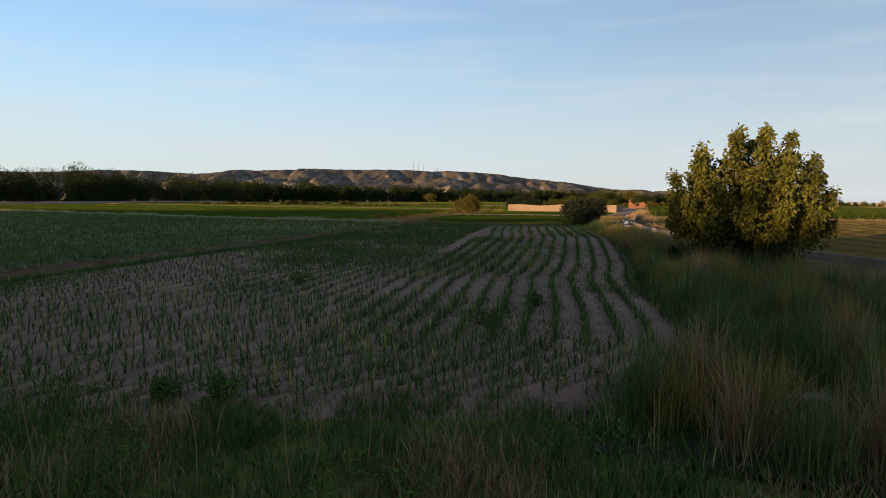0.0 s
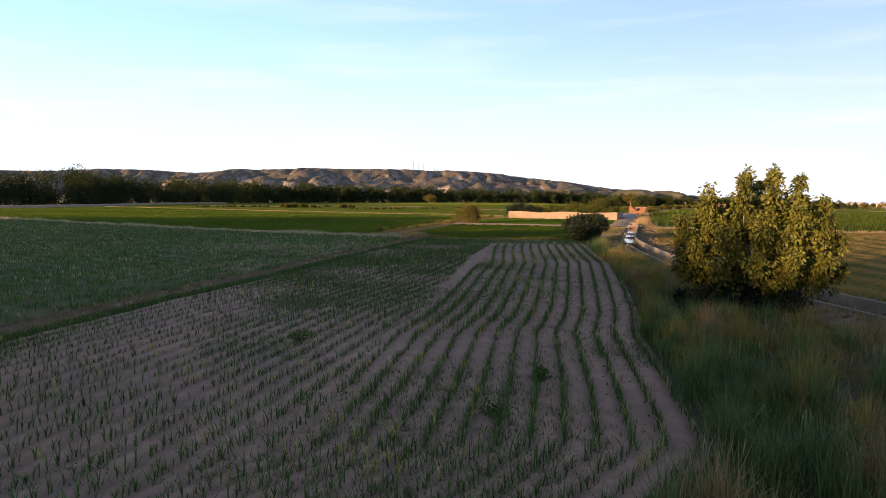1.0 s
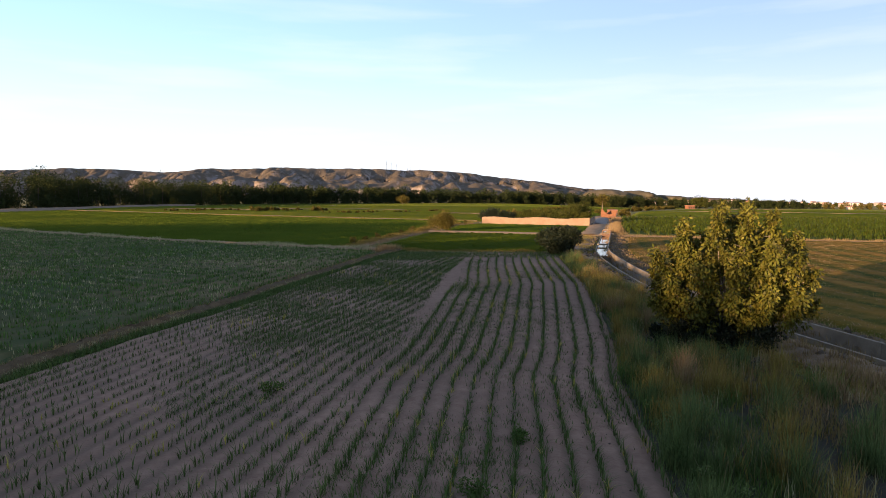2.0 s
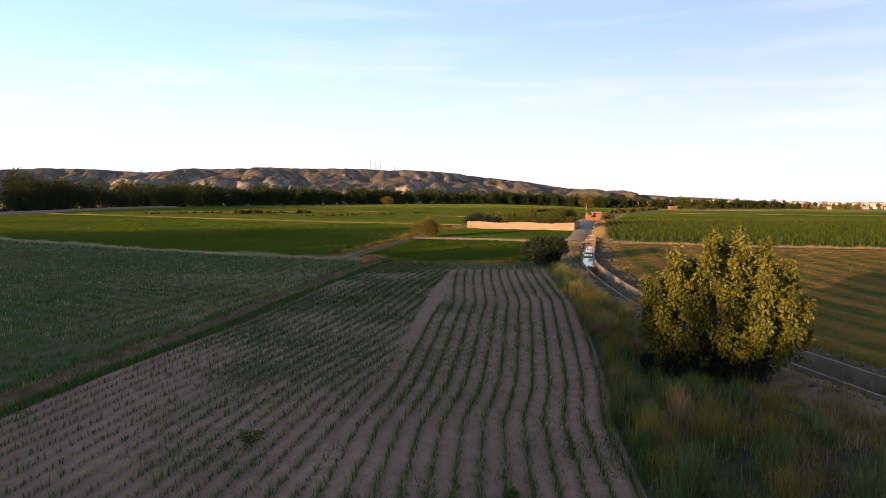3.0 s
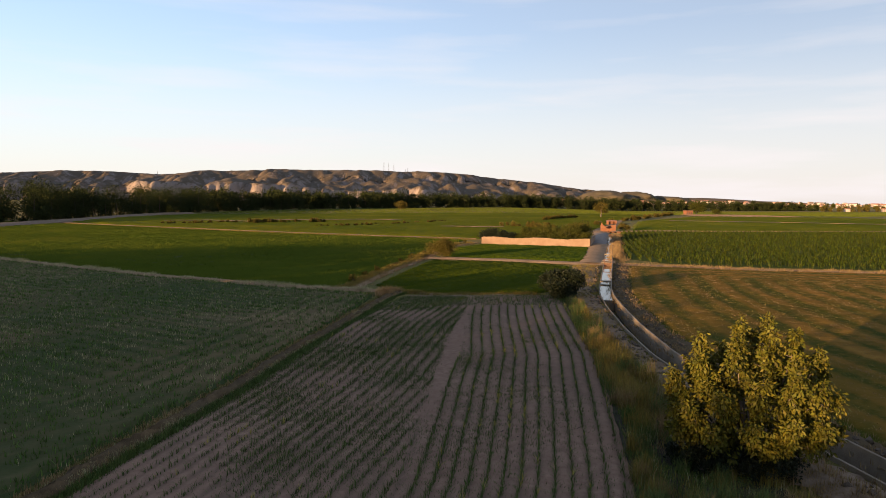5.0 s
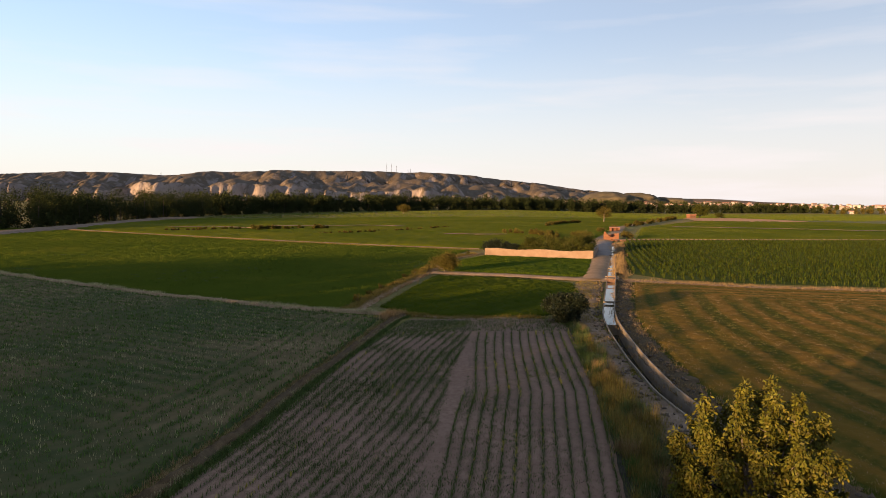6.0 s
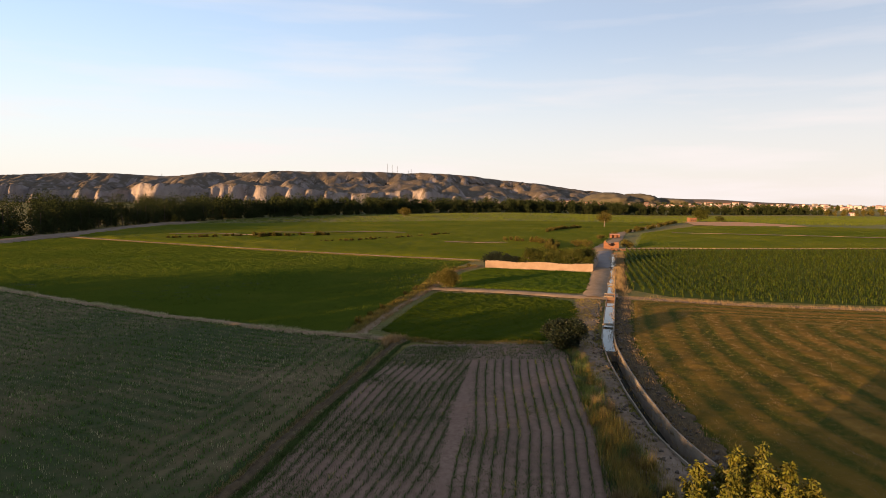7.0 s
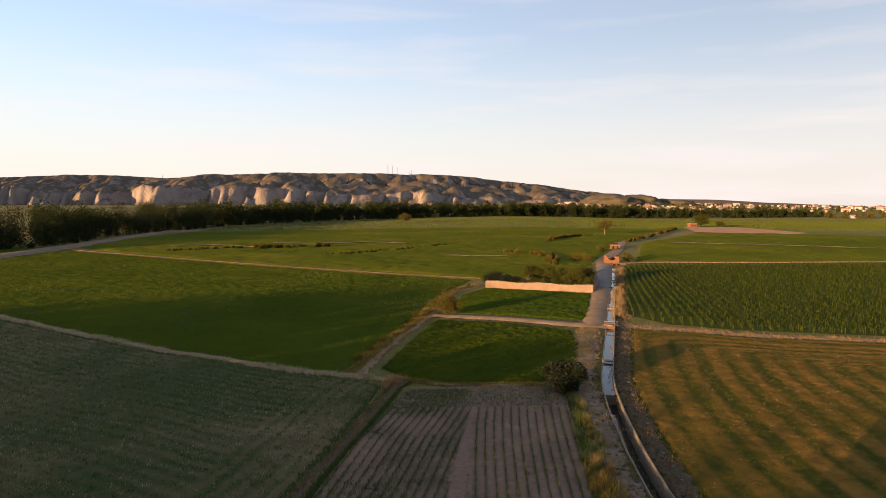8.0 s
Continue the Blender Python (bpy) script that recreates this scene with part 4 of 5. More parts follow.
walnut()
# low weeds whose near-black leaves carry the shade under the crown
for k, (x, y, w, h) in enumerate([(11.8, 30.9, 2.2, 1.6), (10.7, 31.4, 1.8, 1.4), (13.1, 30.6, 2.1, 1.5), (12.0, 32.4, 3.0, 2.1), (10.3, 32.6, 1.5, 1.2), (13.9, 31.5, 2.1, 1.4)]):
    shrub("undergrowth", x, y, w, h, 46, 60, 0.13, M["dark_leaf"], 41 + k, "dense undergrowth beneath the walnut tree, coloured dark for its shade", "undergrowth", 0, "undergrowth beneath the walnut")
shrub("round_bush", 16.2, 75.6, 5.0, 3.3, 420, 90, 0.24, M["dark_leaf"], 31, "dense dark green rounded bush at the field corner", "bush")
shrub("golden_shrub", 5.6, 122.2, 5.6, 4.2, 170, 70, 0.22, M["bush_leaf"], 33, "loose brownish green shrub on the footpath", "shrub", 0.1)
shrub("lone_tree", -4.5, 560, 12, 8.5, 80, 46, 0.8, M["bush_leaf"], 35, "lone round tree in the far green plain", "tree", 0.4)
shrub("roadside_tree", 113, 380, 9, 10, 70, 36, 0.6, M["bush_leaf"], 37, "small roundish tree in the plain past the ruin", "tree", 2.2)
shrub("farmhouse_tree", 242, 537, 17, 11.5, 90, 44, 0.9, M["garden_leaf"], 38, "spreading dark tree beside the red farmhouse", "tree", 1.0)
shrub("farmhouse_bush", 256, 530, 11, 5.5, 40, 36, 0.7, M["garden_leaf"], 39, "low bush beside the farmhouse tree", "bush")
shrub("plain_bush", 164, 540, 9, 6.5, 40, 36, 0.8, M["garden_leaf"], 40, "round bush in a far hedge", "bush")


def wall_and_yard():
    w = empty("adobe_wall", Matrix(), "long pale pinkish adobe wall with an uneven top", "wall")
    a, b = np.array((16.9, 156.6)), np.array((39.9, 148.1))
    L = float(np.hypot(*(b - a)))
    ang = math.degrees(math.atan2(*(b - a)[::-1]))
    rng = np.random.default_rng(4)
    n = 9
    for k in range(n):
        x0, x1 = L * k / n, L * (k + 1) / n - 0.004
        bm = bmesh.new()
        m = 10
        rows = []
        for i in range(m + 1):
            x = x0 + (x1 - x0) * i / m
            h = 1.72 + 0.12 * math.sin(x * 0.6) + rng.normal(0, 0.035)
            rows.append([bm.verts.new((x, -0.17, -0.1)), bm.verts.new((x, -0.15, h)), bm.verts.new((x, 0.15, h + 0.02)), bm.verts.new((x, 0.17, -0.1))])
        for r0, r1 in zip(rows, rows[1:]):
            for i in range(4):
                bm.faces.new((r0[i], r0[(i + 1) % 4], r1[(i + 1) % 4], r1[i]))
        bm.faces.new(rows[0])
        bm.faces.new(rows[-1])
        part("wall_section", bm_mesh("wall_section", bm, M["adobe"]), w, "", pose(a[0], a[1], 0, 0, 0, ang))
    bm = box_bm(-0.17, 0.17, 0.2, 22, -0.1, 1.6, 0.03)
    part("end_wall", bm_mesh("end_wall", bm, M["adobe"]), w, "", pose(b[0], b[1], 0, 0, 0, -19))
    u = (b - a) / L
    v = np.array((-u[1], u[0]))
    rng = np.random.default_rng(9)
    spots = [(0.8, 1.5, 2.6, 3.2), (2.6, 1.7, 2.5, 3.3), (4.4, 1.6, 2.6, 2.9), (6.3, 2.0, 2.4, 2.4), (8.6, 2.2, 2.6, 2.2), (11, 2.4, 2.8, 2.3), (13.5, 2.0, 2.6, 2.1), (16, 2.6, 3.2, 2.6), (18.5, 3, 3.2, 2.9), (20.5, 5, 4.0, 3.8), (22, 9, 4.4, 4.4), (19, 9, 3.6, 3.6), (23, 3, 2.2, 2.4), (14, 8, 3.2, 2.8), (10, 12, 3.0, 2.4), (16, 16, 3.4, 3.0), (12, 20, 4.5, 3.2), (8, 26, 4.0, 3.0), (6, 24, 3.4, 2.4)]
    for k, (s, o, ww, h) in enumerate(spots):
        p = a + u * s + v * o
        shrub("garden_shrub", p[0], p[1], ww * (1.35 if k < 4 else 1.35), h * (1.3 if k < 4 else 1.2 if k < 8 else 1.4), 84, 50, 0.26, M["dark_leaf" if k < 4 else "garden_leaf"], 50 + k, "dense evergreen shrub behind the adobe wall" if k < 4 else "leafy garden shrub behind the adobe wall", "shrub", 0.0, "shrubs behind the wall")
    p = [tuple(a + u * 0.3 + v * 0.3), tuple(b + v * 0.3), tuple(b + v * 30), tuple(a + u * 4 + v * 30)]
    field("garden_plot", p, 0.03, M["track"], "rough dry ground of the walled garden", 3.0, 0.05)


wall_and_yard()


def ruin():
    """The roofless brick ruin at the road's end."""
    r = empty("brick_ruin", pose(64.6, 213.5, 0, 0, 0, -14) @ Matrix.Scale(0.78, 4), "small roofless ruin of orange brick with broken gables", "ruin")

    def gable(name, y, prof, x):
        bm = bmesh.new()
        rows = []
        for px, h in prof:
            rows.append([bm.verts.new((x + px, y - 0.2, -0.2)), bm.verts.new((x + px, y - 0.2, h)), bm.verts.new((x + px, y + 0.2, h)), bm.verts.new((x + px, y + 0.2, -0.2))])
        for r0, r1 in zip(rows, rows[1:]):
            for i in range(4):
                bm.faces.new((r0[i], r0[(i + 1) % 4], r1[(i + 1) % 4], r1[i]))
        bm.faces.new(rows[0]), bm.faces.new(rows[-1])
        part(name, bm_mesh(name, bm, M["brick"]), r)
    gable("front_wall", -2.2, [(-3, 3.4), (-2.7, 4.0), (-2.2, 3.2), (-1.4, 2.3), (-0.6, 1.7), (0.4, 1.5), (1.2, 1.9), (1.9, 2.5), (2.4, 3.2), (2.8, 3.3), (3, 2.6)], 0)
    gable("back_wall", 3.0, [(-3, 2.6), (-2, 2.9), (-1, 2.2), (0.5, 2.4), (2, 2.9), (3, 2.4)], 0)
    for x in (-2.8, 2.8):
        part("side_wall", bm_mesh("side_wall", box_bm(x - 0.2, x + 0.2, -2.0, 2.8, -0.2, 2.4, 0.04), M["brick"]), r)
    bm = bmesh.new()
    rng = random.Random(8)
    for k in range(60):
        s = rng.uniform(0.15, 0.5)
        bmesh.ops.create_cube(bm, size=s, matrix=pose(rng.gauss(0, 2.2), rng.gauss(-3.2, 0.9), s * 0.3, rng.uniform(0, 90), rng.uniform(0, 90), rng.uniform(0, 90)))
    tagged(thing("rubble_heap", bm_mesh("rubble_heap", bm, M["brick"]), "heap of broken orange bricks before the ruin", "rubble", "stuff")).matrix_basis = pose(64.6, 213.5, 0, 0, 0, -14)
    s = empty("field_shed", pose(85.5, 275, 0, 0, 0, -12) @ Matrix.Scale(0.6, 4), "low orange brick field shed with dark openings", "shed")
    for x in (-3.2, 3.2):
        part("side_wall", bm_mesh("side_wall", box_bm(x - 0.15, x + 0.15, -1.8, 1.8, -0.1, 2.5, 0.03), M["brick"]), s)
    part("back_wall", bm_mesh("back_wall", box_bm(-3.05, 3.05, 1.6, 1.8, -0.1, 2.7, 0.02), M["brick"]), s)
    for x0, x1 in ((-3.05, -1.9), (-0.7, 0.7), (1.9, 3.05)):
        part("pier", bm_mesh("pier", box_bm(x0, x1, -1.8, -1.6, -0.1, 2.3, 0.02), M["brick"]), s)
    part("roof", bm_mesh("roof", box_bm(-3.6, 3.6, -2.1, 2.1, 0, 0.16, 0.03), M["roof"]), s, "", pose(0, 0, 2.62, 6))
    for k, (x, y, w, h) in enumerate([(71.5, 217, 5, 3.0), (73, 226, 4, 2.6), (58.5, 220, 4.5, 3.2), (56, 224, 4.5, 3.0), (88, 283, 4, 2.6), (76, 262, 4, 2.5)]):
        shrub("ruin_bush", x, y, w, h, 46, 36, 0.3, M["bush_leaf"], 80 + k, "scrubby bush beside the ruin", "bush", 0, "bushes by the ruin")


ruin()


def house_meshes():
    """Three plain houses: wall block with window recesses and a pitched roof."""
    out = []
    for w, d, h in ((12, 9, 6), (18, 12, 9), (30, 12, 12)):
        bm = box_bm(-w / 2, w / 2, -d / 2, d / 2, -2, h, 0.05)
        wall = bm_mesh("walls", bm, M["plaster"])
        bm = bmesh.new()
        e = 0.4
        vs = [bm.verts.new(p) for p in ((-w / 2 - e, -d / 2 - e, h), (w / 2 + e, -d / 2 - e, h), (w / 2 + e, d / 2 + e, h), (-w / 2 - e, d / 2 + e, h), (-w / 2 - e, 0, h + d * 0.22), (w / 2 + e, 0, h + d * 0.22))]
        for f in ((0, 1, 5, 4), (2, 3, 4, 5), (0, 4, 3), (1, 2, 5), (0, 3, 2, 1)):
            bm.faces.new([vs[i] for i in f])
        roof = bm_mesh("roof", bm, M["roof"])
        win = bm_mesh("window", box_bm(-0.6, 0.6, -0.06, 0.06, -0.75, 0.75, 0.02), M["glass"])
        out.append((w, d, h, wall, roof, win))
    return out


HOUSES = house_meshes()


def house(kind, x, y, turn, label, scale=1.0, group="houses of the far town"):
    w, d, h, wall, roof, win = HOUSES[kind]
    o = empty("house", pose(x, y, float(gz(x, y)), 0, 0, turn) @ Matrix.Scale(scale, 4), label, "house", group)
    part("walls", wall, o)
    part("roof", roof, o)
    for floor in range(int(h // 3)):
        for k in range(max(2, int(w // 5))):
            part("window", win, o, "", pose(-w / 2 + (k + 0.5) * w / max(2, int(w // 5)), -d / 2 - 0.05, 1.6 + 3 * floor))
    return o


def town():
    rng = random.Random(5)
    for k in range(330):
        y = rng.uniform(1500, 3300)
        x = y * rng.uniform(0.19, 0.8)
        kind = rng.choice((0, 0, 0, 0, 1, 1, 2))
        house(kind, x, y, rng.uniform(-40, 40), ("pale plastered house with a tiled roof", "pale block of flats with a tiled roof", "long pale building with a tiled roof")[kind], rng.uniform(0.45, 0.85))
    for k in range(8):
        y = rng.uniform(1350, 1560)
        house(rng.choice((0, 1)), y * rng.uniform(0.02, 0.24), y, rng.uniform(-40, 40), "pale farmhouse at the foot of the hills")
    for x, y, k in ((690, 985, 0), (770, 1010, 0), (815, 1040, 1), (745, 930, 0)):
        house(k, x, y, rng.uniform(-20, 20), "pale farm building on the far plain", 0.7, "far farm buildings")
    f = empty("red_farmhouse", pose(231, 528, float(gz(231, 528)), 0, 0, 10) @ Matrix.Scale(0.74, 4), "small red brick farmhouse with a flat tiled roof", "house")
    part("walls", bm_mesh("walls", box_bm(-4, 4, -3, 3, -0.5, 4.2, 0.05), M["brick"]), f)
    part("roof", bm_mesh("roof", box_bm(-4.4, 4.4, -3.4, 3.4, 4.2, 4.6, 0.05), M["roof"]), f)
    for x in (-2.4, 0, 2.4):
        part("window", bm_mesh("window", box_bm(x - 0.5, x + 0.5, -3.06, -2.95, 1.2, 2.6, 0.01), M["glass"]), f)


town()


def masts():
    for x, y, h, z in ((-77, 2340, 36, 100), (-60, 2345, 34, 100), (-42, 2350, 29, 100), (8, 2350, 20, 98), (-1, 2350, 15, 98), (-850, 2300, 10, 84)):
        g = float(recede(x, y))
        x, y, z, h = x * g, y * g, 10 + (z - 10) * g, h * g
        m = empty("radio_mast", pose(x, y, z), "slender lattice radio mast on the hilltop", "mast", "masts on the ridge")
        bm = bmesh.new()
        for sx, sy in ((-0.9, -0.9), (0.9, -0.9), (0, 0.9)):
            box_bm(sx - 0.22, sx + 0.22, sy - 0.22, sy + 0.22, -5, h, 0, bm)
        part("frame", bm_mesh("frame", bm, M["metal"]), m)
        bm = bmesh.new()
        for q in np.arange(0, h, 3.0):
            box_bm(-1.0, 1.0, -1.0, 1.0, q, q + 0.2, 0, bm)
        part("bracing", bm_mesh("bracing", bm, M["metal"]), m)
        part("aerial", bm_mesh("aerial", box_bm(-0.15, 0.15, -0.15, 0.15, h, h + 4, 0), M["metal"]), m)


masts()


def woods(name, line, n, depth, hmin, hmax, leaves, size, seed, label, mat, heights=None):
    """A belt of trees, as one mass of leafy crowns with trunks."""
    rng = np.random.default_rng(seed)
    pts = np.array(line, dtype=float)
    s = np.concatenate([[0], np.cumsum(np.hypot(*np.diff(pts, axis=0).T))])
    C, R = [], []
    runs = []
    for k in range(n):
        q = rng.uniform(0, s[-1])
        x, y = np.interp(q, s, pts[:, 0]), np.interp(q, s, pts[:, 1])
        o = rng.uniform(0, 1) ** 1.2 * depth
        x, y = x - 0.55 * o, y + 0.85 * o
        h = rng.uniform(hmin, hmax) * (1 + 0.15 * o / depth)
        if heights:
            h = float(np.interp(q, *heights)) * rng.uniform(0.96, 1.03)
        g = float(gz(x, y))
        w = h * rng.uniform(0.28, 0.42)
        for _ in range(9):
            d = rng.normal(size=3)
            d /= np.linalg.norm(d) * rng.uniform(1.0, 1.7)
            C.append((x + d[0] * w * 0.8, y + d[1] * w * 0.8, g + h * 0.48 + d[2] * h * 0.42))
            R.append(w * rng.uniform(0.36, 0.66))
        runs.append(limb((x, y, g - 0.3), (x + rng.normal(0, 0.5), y, g + h * 0.6), 0.02 * h, 0.008 * h, rng, 0.03, 3))
    v, f = leaf_cloud(C, R, leaves, size, rng, 0.95, 0.35, 0.1)
    ob = thing(name, np_mesh(name, v, f, mat), label, "woods", "stuff")
    part("trunks", tube_mesh("trunks", runs, M["dark_bark"], 4), ob)
    return ob


woods("riverside_woods_near", [(-190, 200), (-160, 255), (-154, 290), (-157, 350), (-146, 400), (-139, 490)], 220, 60, 9, 18.5, 84, 0.78, 91, "dense dark belt of riverside poplars", M["wood_leaf"])
woods("riverside_woods", [(-139, 490), (-68, 622), (34, 728), (203, 850), (394, 945)], 430, 70, 11, 19, 40, 1.7, 92, "dense dark belt of riverside trees", M["wood_leaf"])
woods("riverside_woods_far", [(394, 945), (560, 1000), (700, 1060)], 150, 90, 8, 16, 30, 1.9, 93, "far belt of trees before the town", M["wood_leaf"])
for y, n, seed in ((1330, 70, 88), (1700, 90, 89), (2150, 90, 90), (2700, 80, 87)):
    woods("town_trees", [(0.2 * y, y), (0.42 * y, y + 60), (0.62 * y, y + 20), (0.82 * y, y - 40)], n, 240, 5, 11, 14, 2.6, seed, "scattered trees among the far houses", M["garden_leaf"])
woods("plain_tree_line", [(660, 960), (760, 1000), (900, 1000), (1050, 1050)], 45, 40, 6, 12, 30, 1.8, 94, "scattered trees on the far plain", M["bush_leaf"])
woods("riverside_underbrush", [(-175, 225), (-156, 262), (-150, 292), (-153, 350), (-141, 398), (-133, 490), (-62, 622), (38, 726), (206, 848), (394, 943), (700, 1040)], 360, 8, 2.5, 6, 14, 1.0, 95, "scrub at the foot of the riverside trees", M["wood_leaf"])
woods("road_hedge", [(104, 314), (132.6, 358), (191, 463)], 60, 2, 1.2, 2.6, 30, 0.5, 96, "low dark hedge along the country road", M["bush_leaf"])
woods("field_hedge", [(64, 313), (80, 345), (96, 361)], 40, 2, 1.2, 2.2, 30, 0.5, 97, "low dark hedge in the plain", M["bush_leaf"])
woods("ditch_scrub", [(-62, 268), (-48, 276), (-33, 282)], 26, 4, 1.0, 2.0, 30, 0.5, 98, "dark scrub along a ditch in the plain", M["bush_leaf"])
woods("ditch_hedge", [(-93, 260), (-74, 269), (-61, 281), (-44, 281)], 46, 2, 0.7, 1.4, 26, 0.45, 99, "low dark growth along a ditch in the plain", M["bush_leaf"])
woods("field_margin_growth", [(-34, 238), (-17, 253), (-2, 270), (18, 297)], 50, 2, 0.6, 1.1, 24, 0.4, 100, "low dark growth along a field margin", M["bush_leaf"])
woods("garden_scrub", [(44, 204), (50, 226), (46, 244), (38, 250)], 40, 5, 1.2, 2.6, 30, 0.45, 102, "brownish scrub beyond the walled garden", M["bush_leaf"])

# ---- crops ----
def young_corn():
    rng = np.random.default_rng(41)
    X, Y = [], []
    ys = np.arange(13.2, 69.5, 0.115)
    for side in (0, 1):
        for k in range(34):
            off = (0.5 + ROW * k) * fan(ys)
            x = edge(XR, ys) - off if side == 0 else edge(XL, ys) + off
            b0, b1 = bare(ys)
            keep = (edge(XR, ys) - x < b0) if side == 0 else (edge(XR, ys) - x > b1)
            if side == 1:
                keep &= rng.random(len(ys)) < 0.85
            keep &= ys > FRONT(x)
            gap = vnoise(x, ys, 2.5, 42 + side)
            keep &= rng.random(len(ys)) < np.clip(1.6 * gap + 0.4, 0, 0.98)
            X.append(x[keep] + rng.normal(0, 0.03, keep.sum()))
            Y.append(ys[keep] + rng.normal(0, 0.05, keep.sum()))
    x, y = np.concatenate(X), np.concatenate(Y)
    h = (0.3 + 0.24 * vnoise(x, y, 6, 44)) * rng.uniform(0.7, 1.2, len(x)) * np.interp(y, [14, 24], [0.98, 1.0]) * np.where(edge(XR, y) - x > 9.5, 0.9, 1.0)
    yellow = (rng.random(len(x)) < 0.04 * (edge(XR, y) - x < 8) + 0.012 + 0.3 * np.exp(-((x + 5) / 4) ** 2 - ((y - 24.5) / 3.5) ** 2) * vnoise(x, y, 2.0, 47) + 0.5 * (vnoise(x, y, 1.6, 45) > 0.84)) & (rng.random(len(x)) < 0.8)
    for name, k, mat, label in (("young_corn", ~yellow, M["corn"], "rows of young green corn plants"), ("yellowed_corn", yellow, M["corn_yellow"], "yellowed young corn plants among the rows")):
        n, per = int(k.sum()), 6
        px, py, ph = np.repeat(x[k], per), np.repeat(y[k], per), np.repeat(h[k], per)
        z = 0.05 + ph * rng.uniform(0.0, 0.4, n * per)
        lean = rng.uniform(0.12, 1.0, n * per)
        first = np.arange(n * per) % per == 0
        lean[first], z[first] = 0.05, 0.03
        v, f = blades(px, py, z, ph * rng.uniform(0.55, 0.95, n * per), 0.019 * rng.uniform(0.7, 1.3, n * per), rng.uniform(0, 2 * np.pi, n * per), lean, 2, 0.7)
        thing(name, np_mesh(name, v, f, mat), label, "corn", "stuff")
    # fine weeds between the rows
    x, y = scatter([(-17, 13), (-14, 26), (-10, 43), (-6, 61), (-1, 76), (14, 76), (12, 50), (8, 31), (4, 17), (1, 14)], 150000, rng)
    k = rng.random(len(x)) < 1.5 * np.maximum(vnoise(x, y, 5, 46) - 0.22, 0) * (0.75 + 1.1 * (x < edge(XR, y) - 10) * np.interp(y, [20, 34, 60], [0.5, 1.0, 1.6])) * np.where(y < 18, 1.3, 0.8)
    dr = edge(XR, y) - x
    k &= (dr < bare(y)[0]) | (dr > bare(y)[1])
    tufts("field_weeds", x[k], y[k], 0.17, M["corn"], "low green weeds between the corn rows", "weeds", 3, 0.1, 0.024, (0.2, 1.1), 1, z=0.1, rng=rng)
    # head of the field: rows sown across
    X, Y = [], []
    for k in range(10):
        xs = np.arange(-3.5, 15.5, 0.2)
        yy = 70.2 + 0.68 * k + 0.12 * (xs - 6) * 0.3
        keep = (xs > edge(XL, yy) + 0.4) & (xs < edge(XR, yy) - 0.3) & (rng.random(len(xs)) < 0.8)
        X.append(xs[keep]), Y.append(yy[keep])
    x, y = np.concatenate(X), np.concatenate(Y)
    tufts("headland_corn", x, y, 0.3, M["corn"], "young corn sown across the head of the field", "corn", 5, 0.05, 0.04, (0.2, 1.0), z=0.1, rng=rng)


young_corn()


def seedlings():
    rng = np.random.default_rng(51)
    x, y = scatter(POLY_L, 185000, rng)
    near = (x > -75 - 0.0 * y) & (x > -0.78 * (y + 8))
    x, y = x[near], y[near]
    wave = 0.5 + 0.5 * np.cos(2 * np.pi * sown_phase(x, y))
    dens = np.clip(4.0 * vnoise(x, y, 9, 52) * vnoise(x, y, 30, 53) + 0.3, 0, 1) * (0.3 + 0.7 * (1 - wave) ** 1.3)
    k = rng.random(len(x)) < dens
    x, y = x[k], y[k]
    tufts("seedlings", x, y, 0.33, M["sage"], "thin green seedlings on pale soil", "seedlings", 4, 0.1, 0.062, (0.05, 0.7), 1, z=0.08, rng=rng)
    x, y = scatter(POLY_L, 110000, rng)
    k = (x > -75) & (x > -0.78 * (y + 8)) & (rng.random(len(x)) < 2.0 * vnoise(x, y, 16, 54) * vnoise(x, y, 3, 55) * (0.25 + np.cos(np.pi * sown_phase(x, y)) ** 2) + 0.5 * np.exp(-((x + 14) / 7) ** 2 - ((y - 66) / 9) ** 2))
    tufts("dry_stubble", x[k], y[k], 0.3, M["bleached_grass"], "pale dry stalks among the seedlings", "stubble", 3, 0.12, 0.03, (0.05, 0.6), 1, z=0.08, rng=rng)


seedlings()


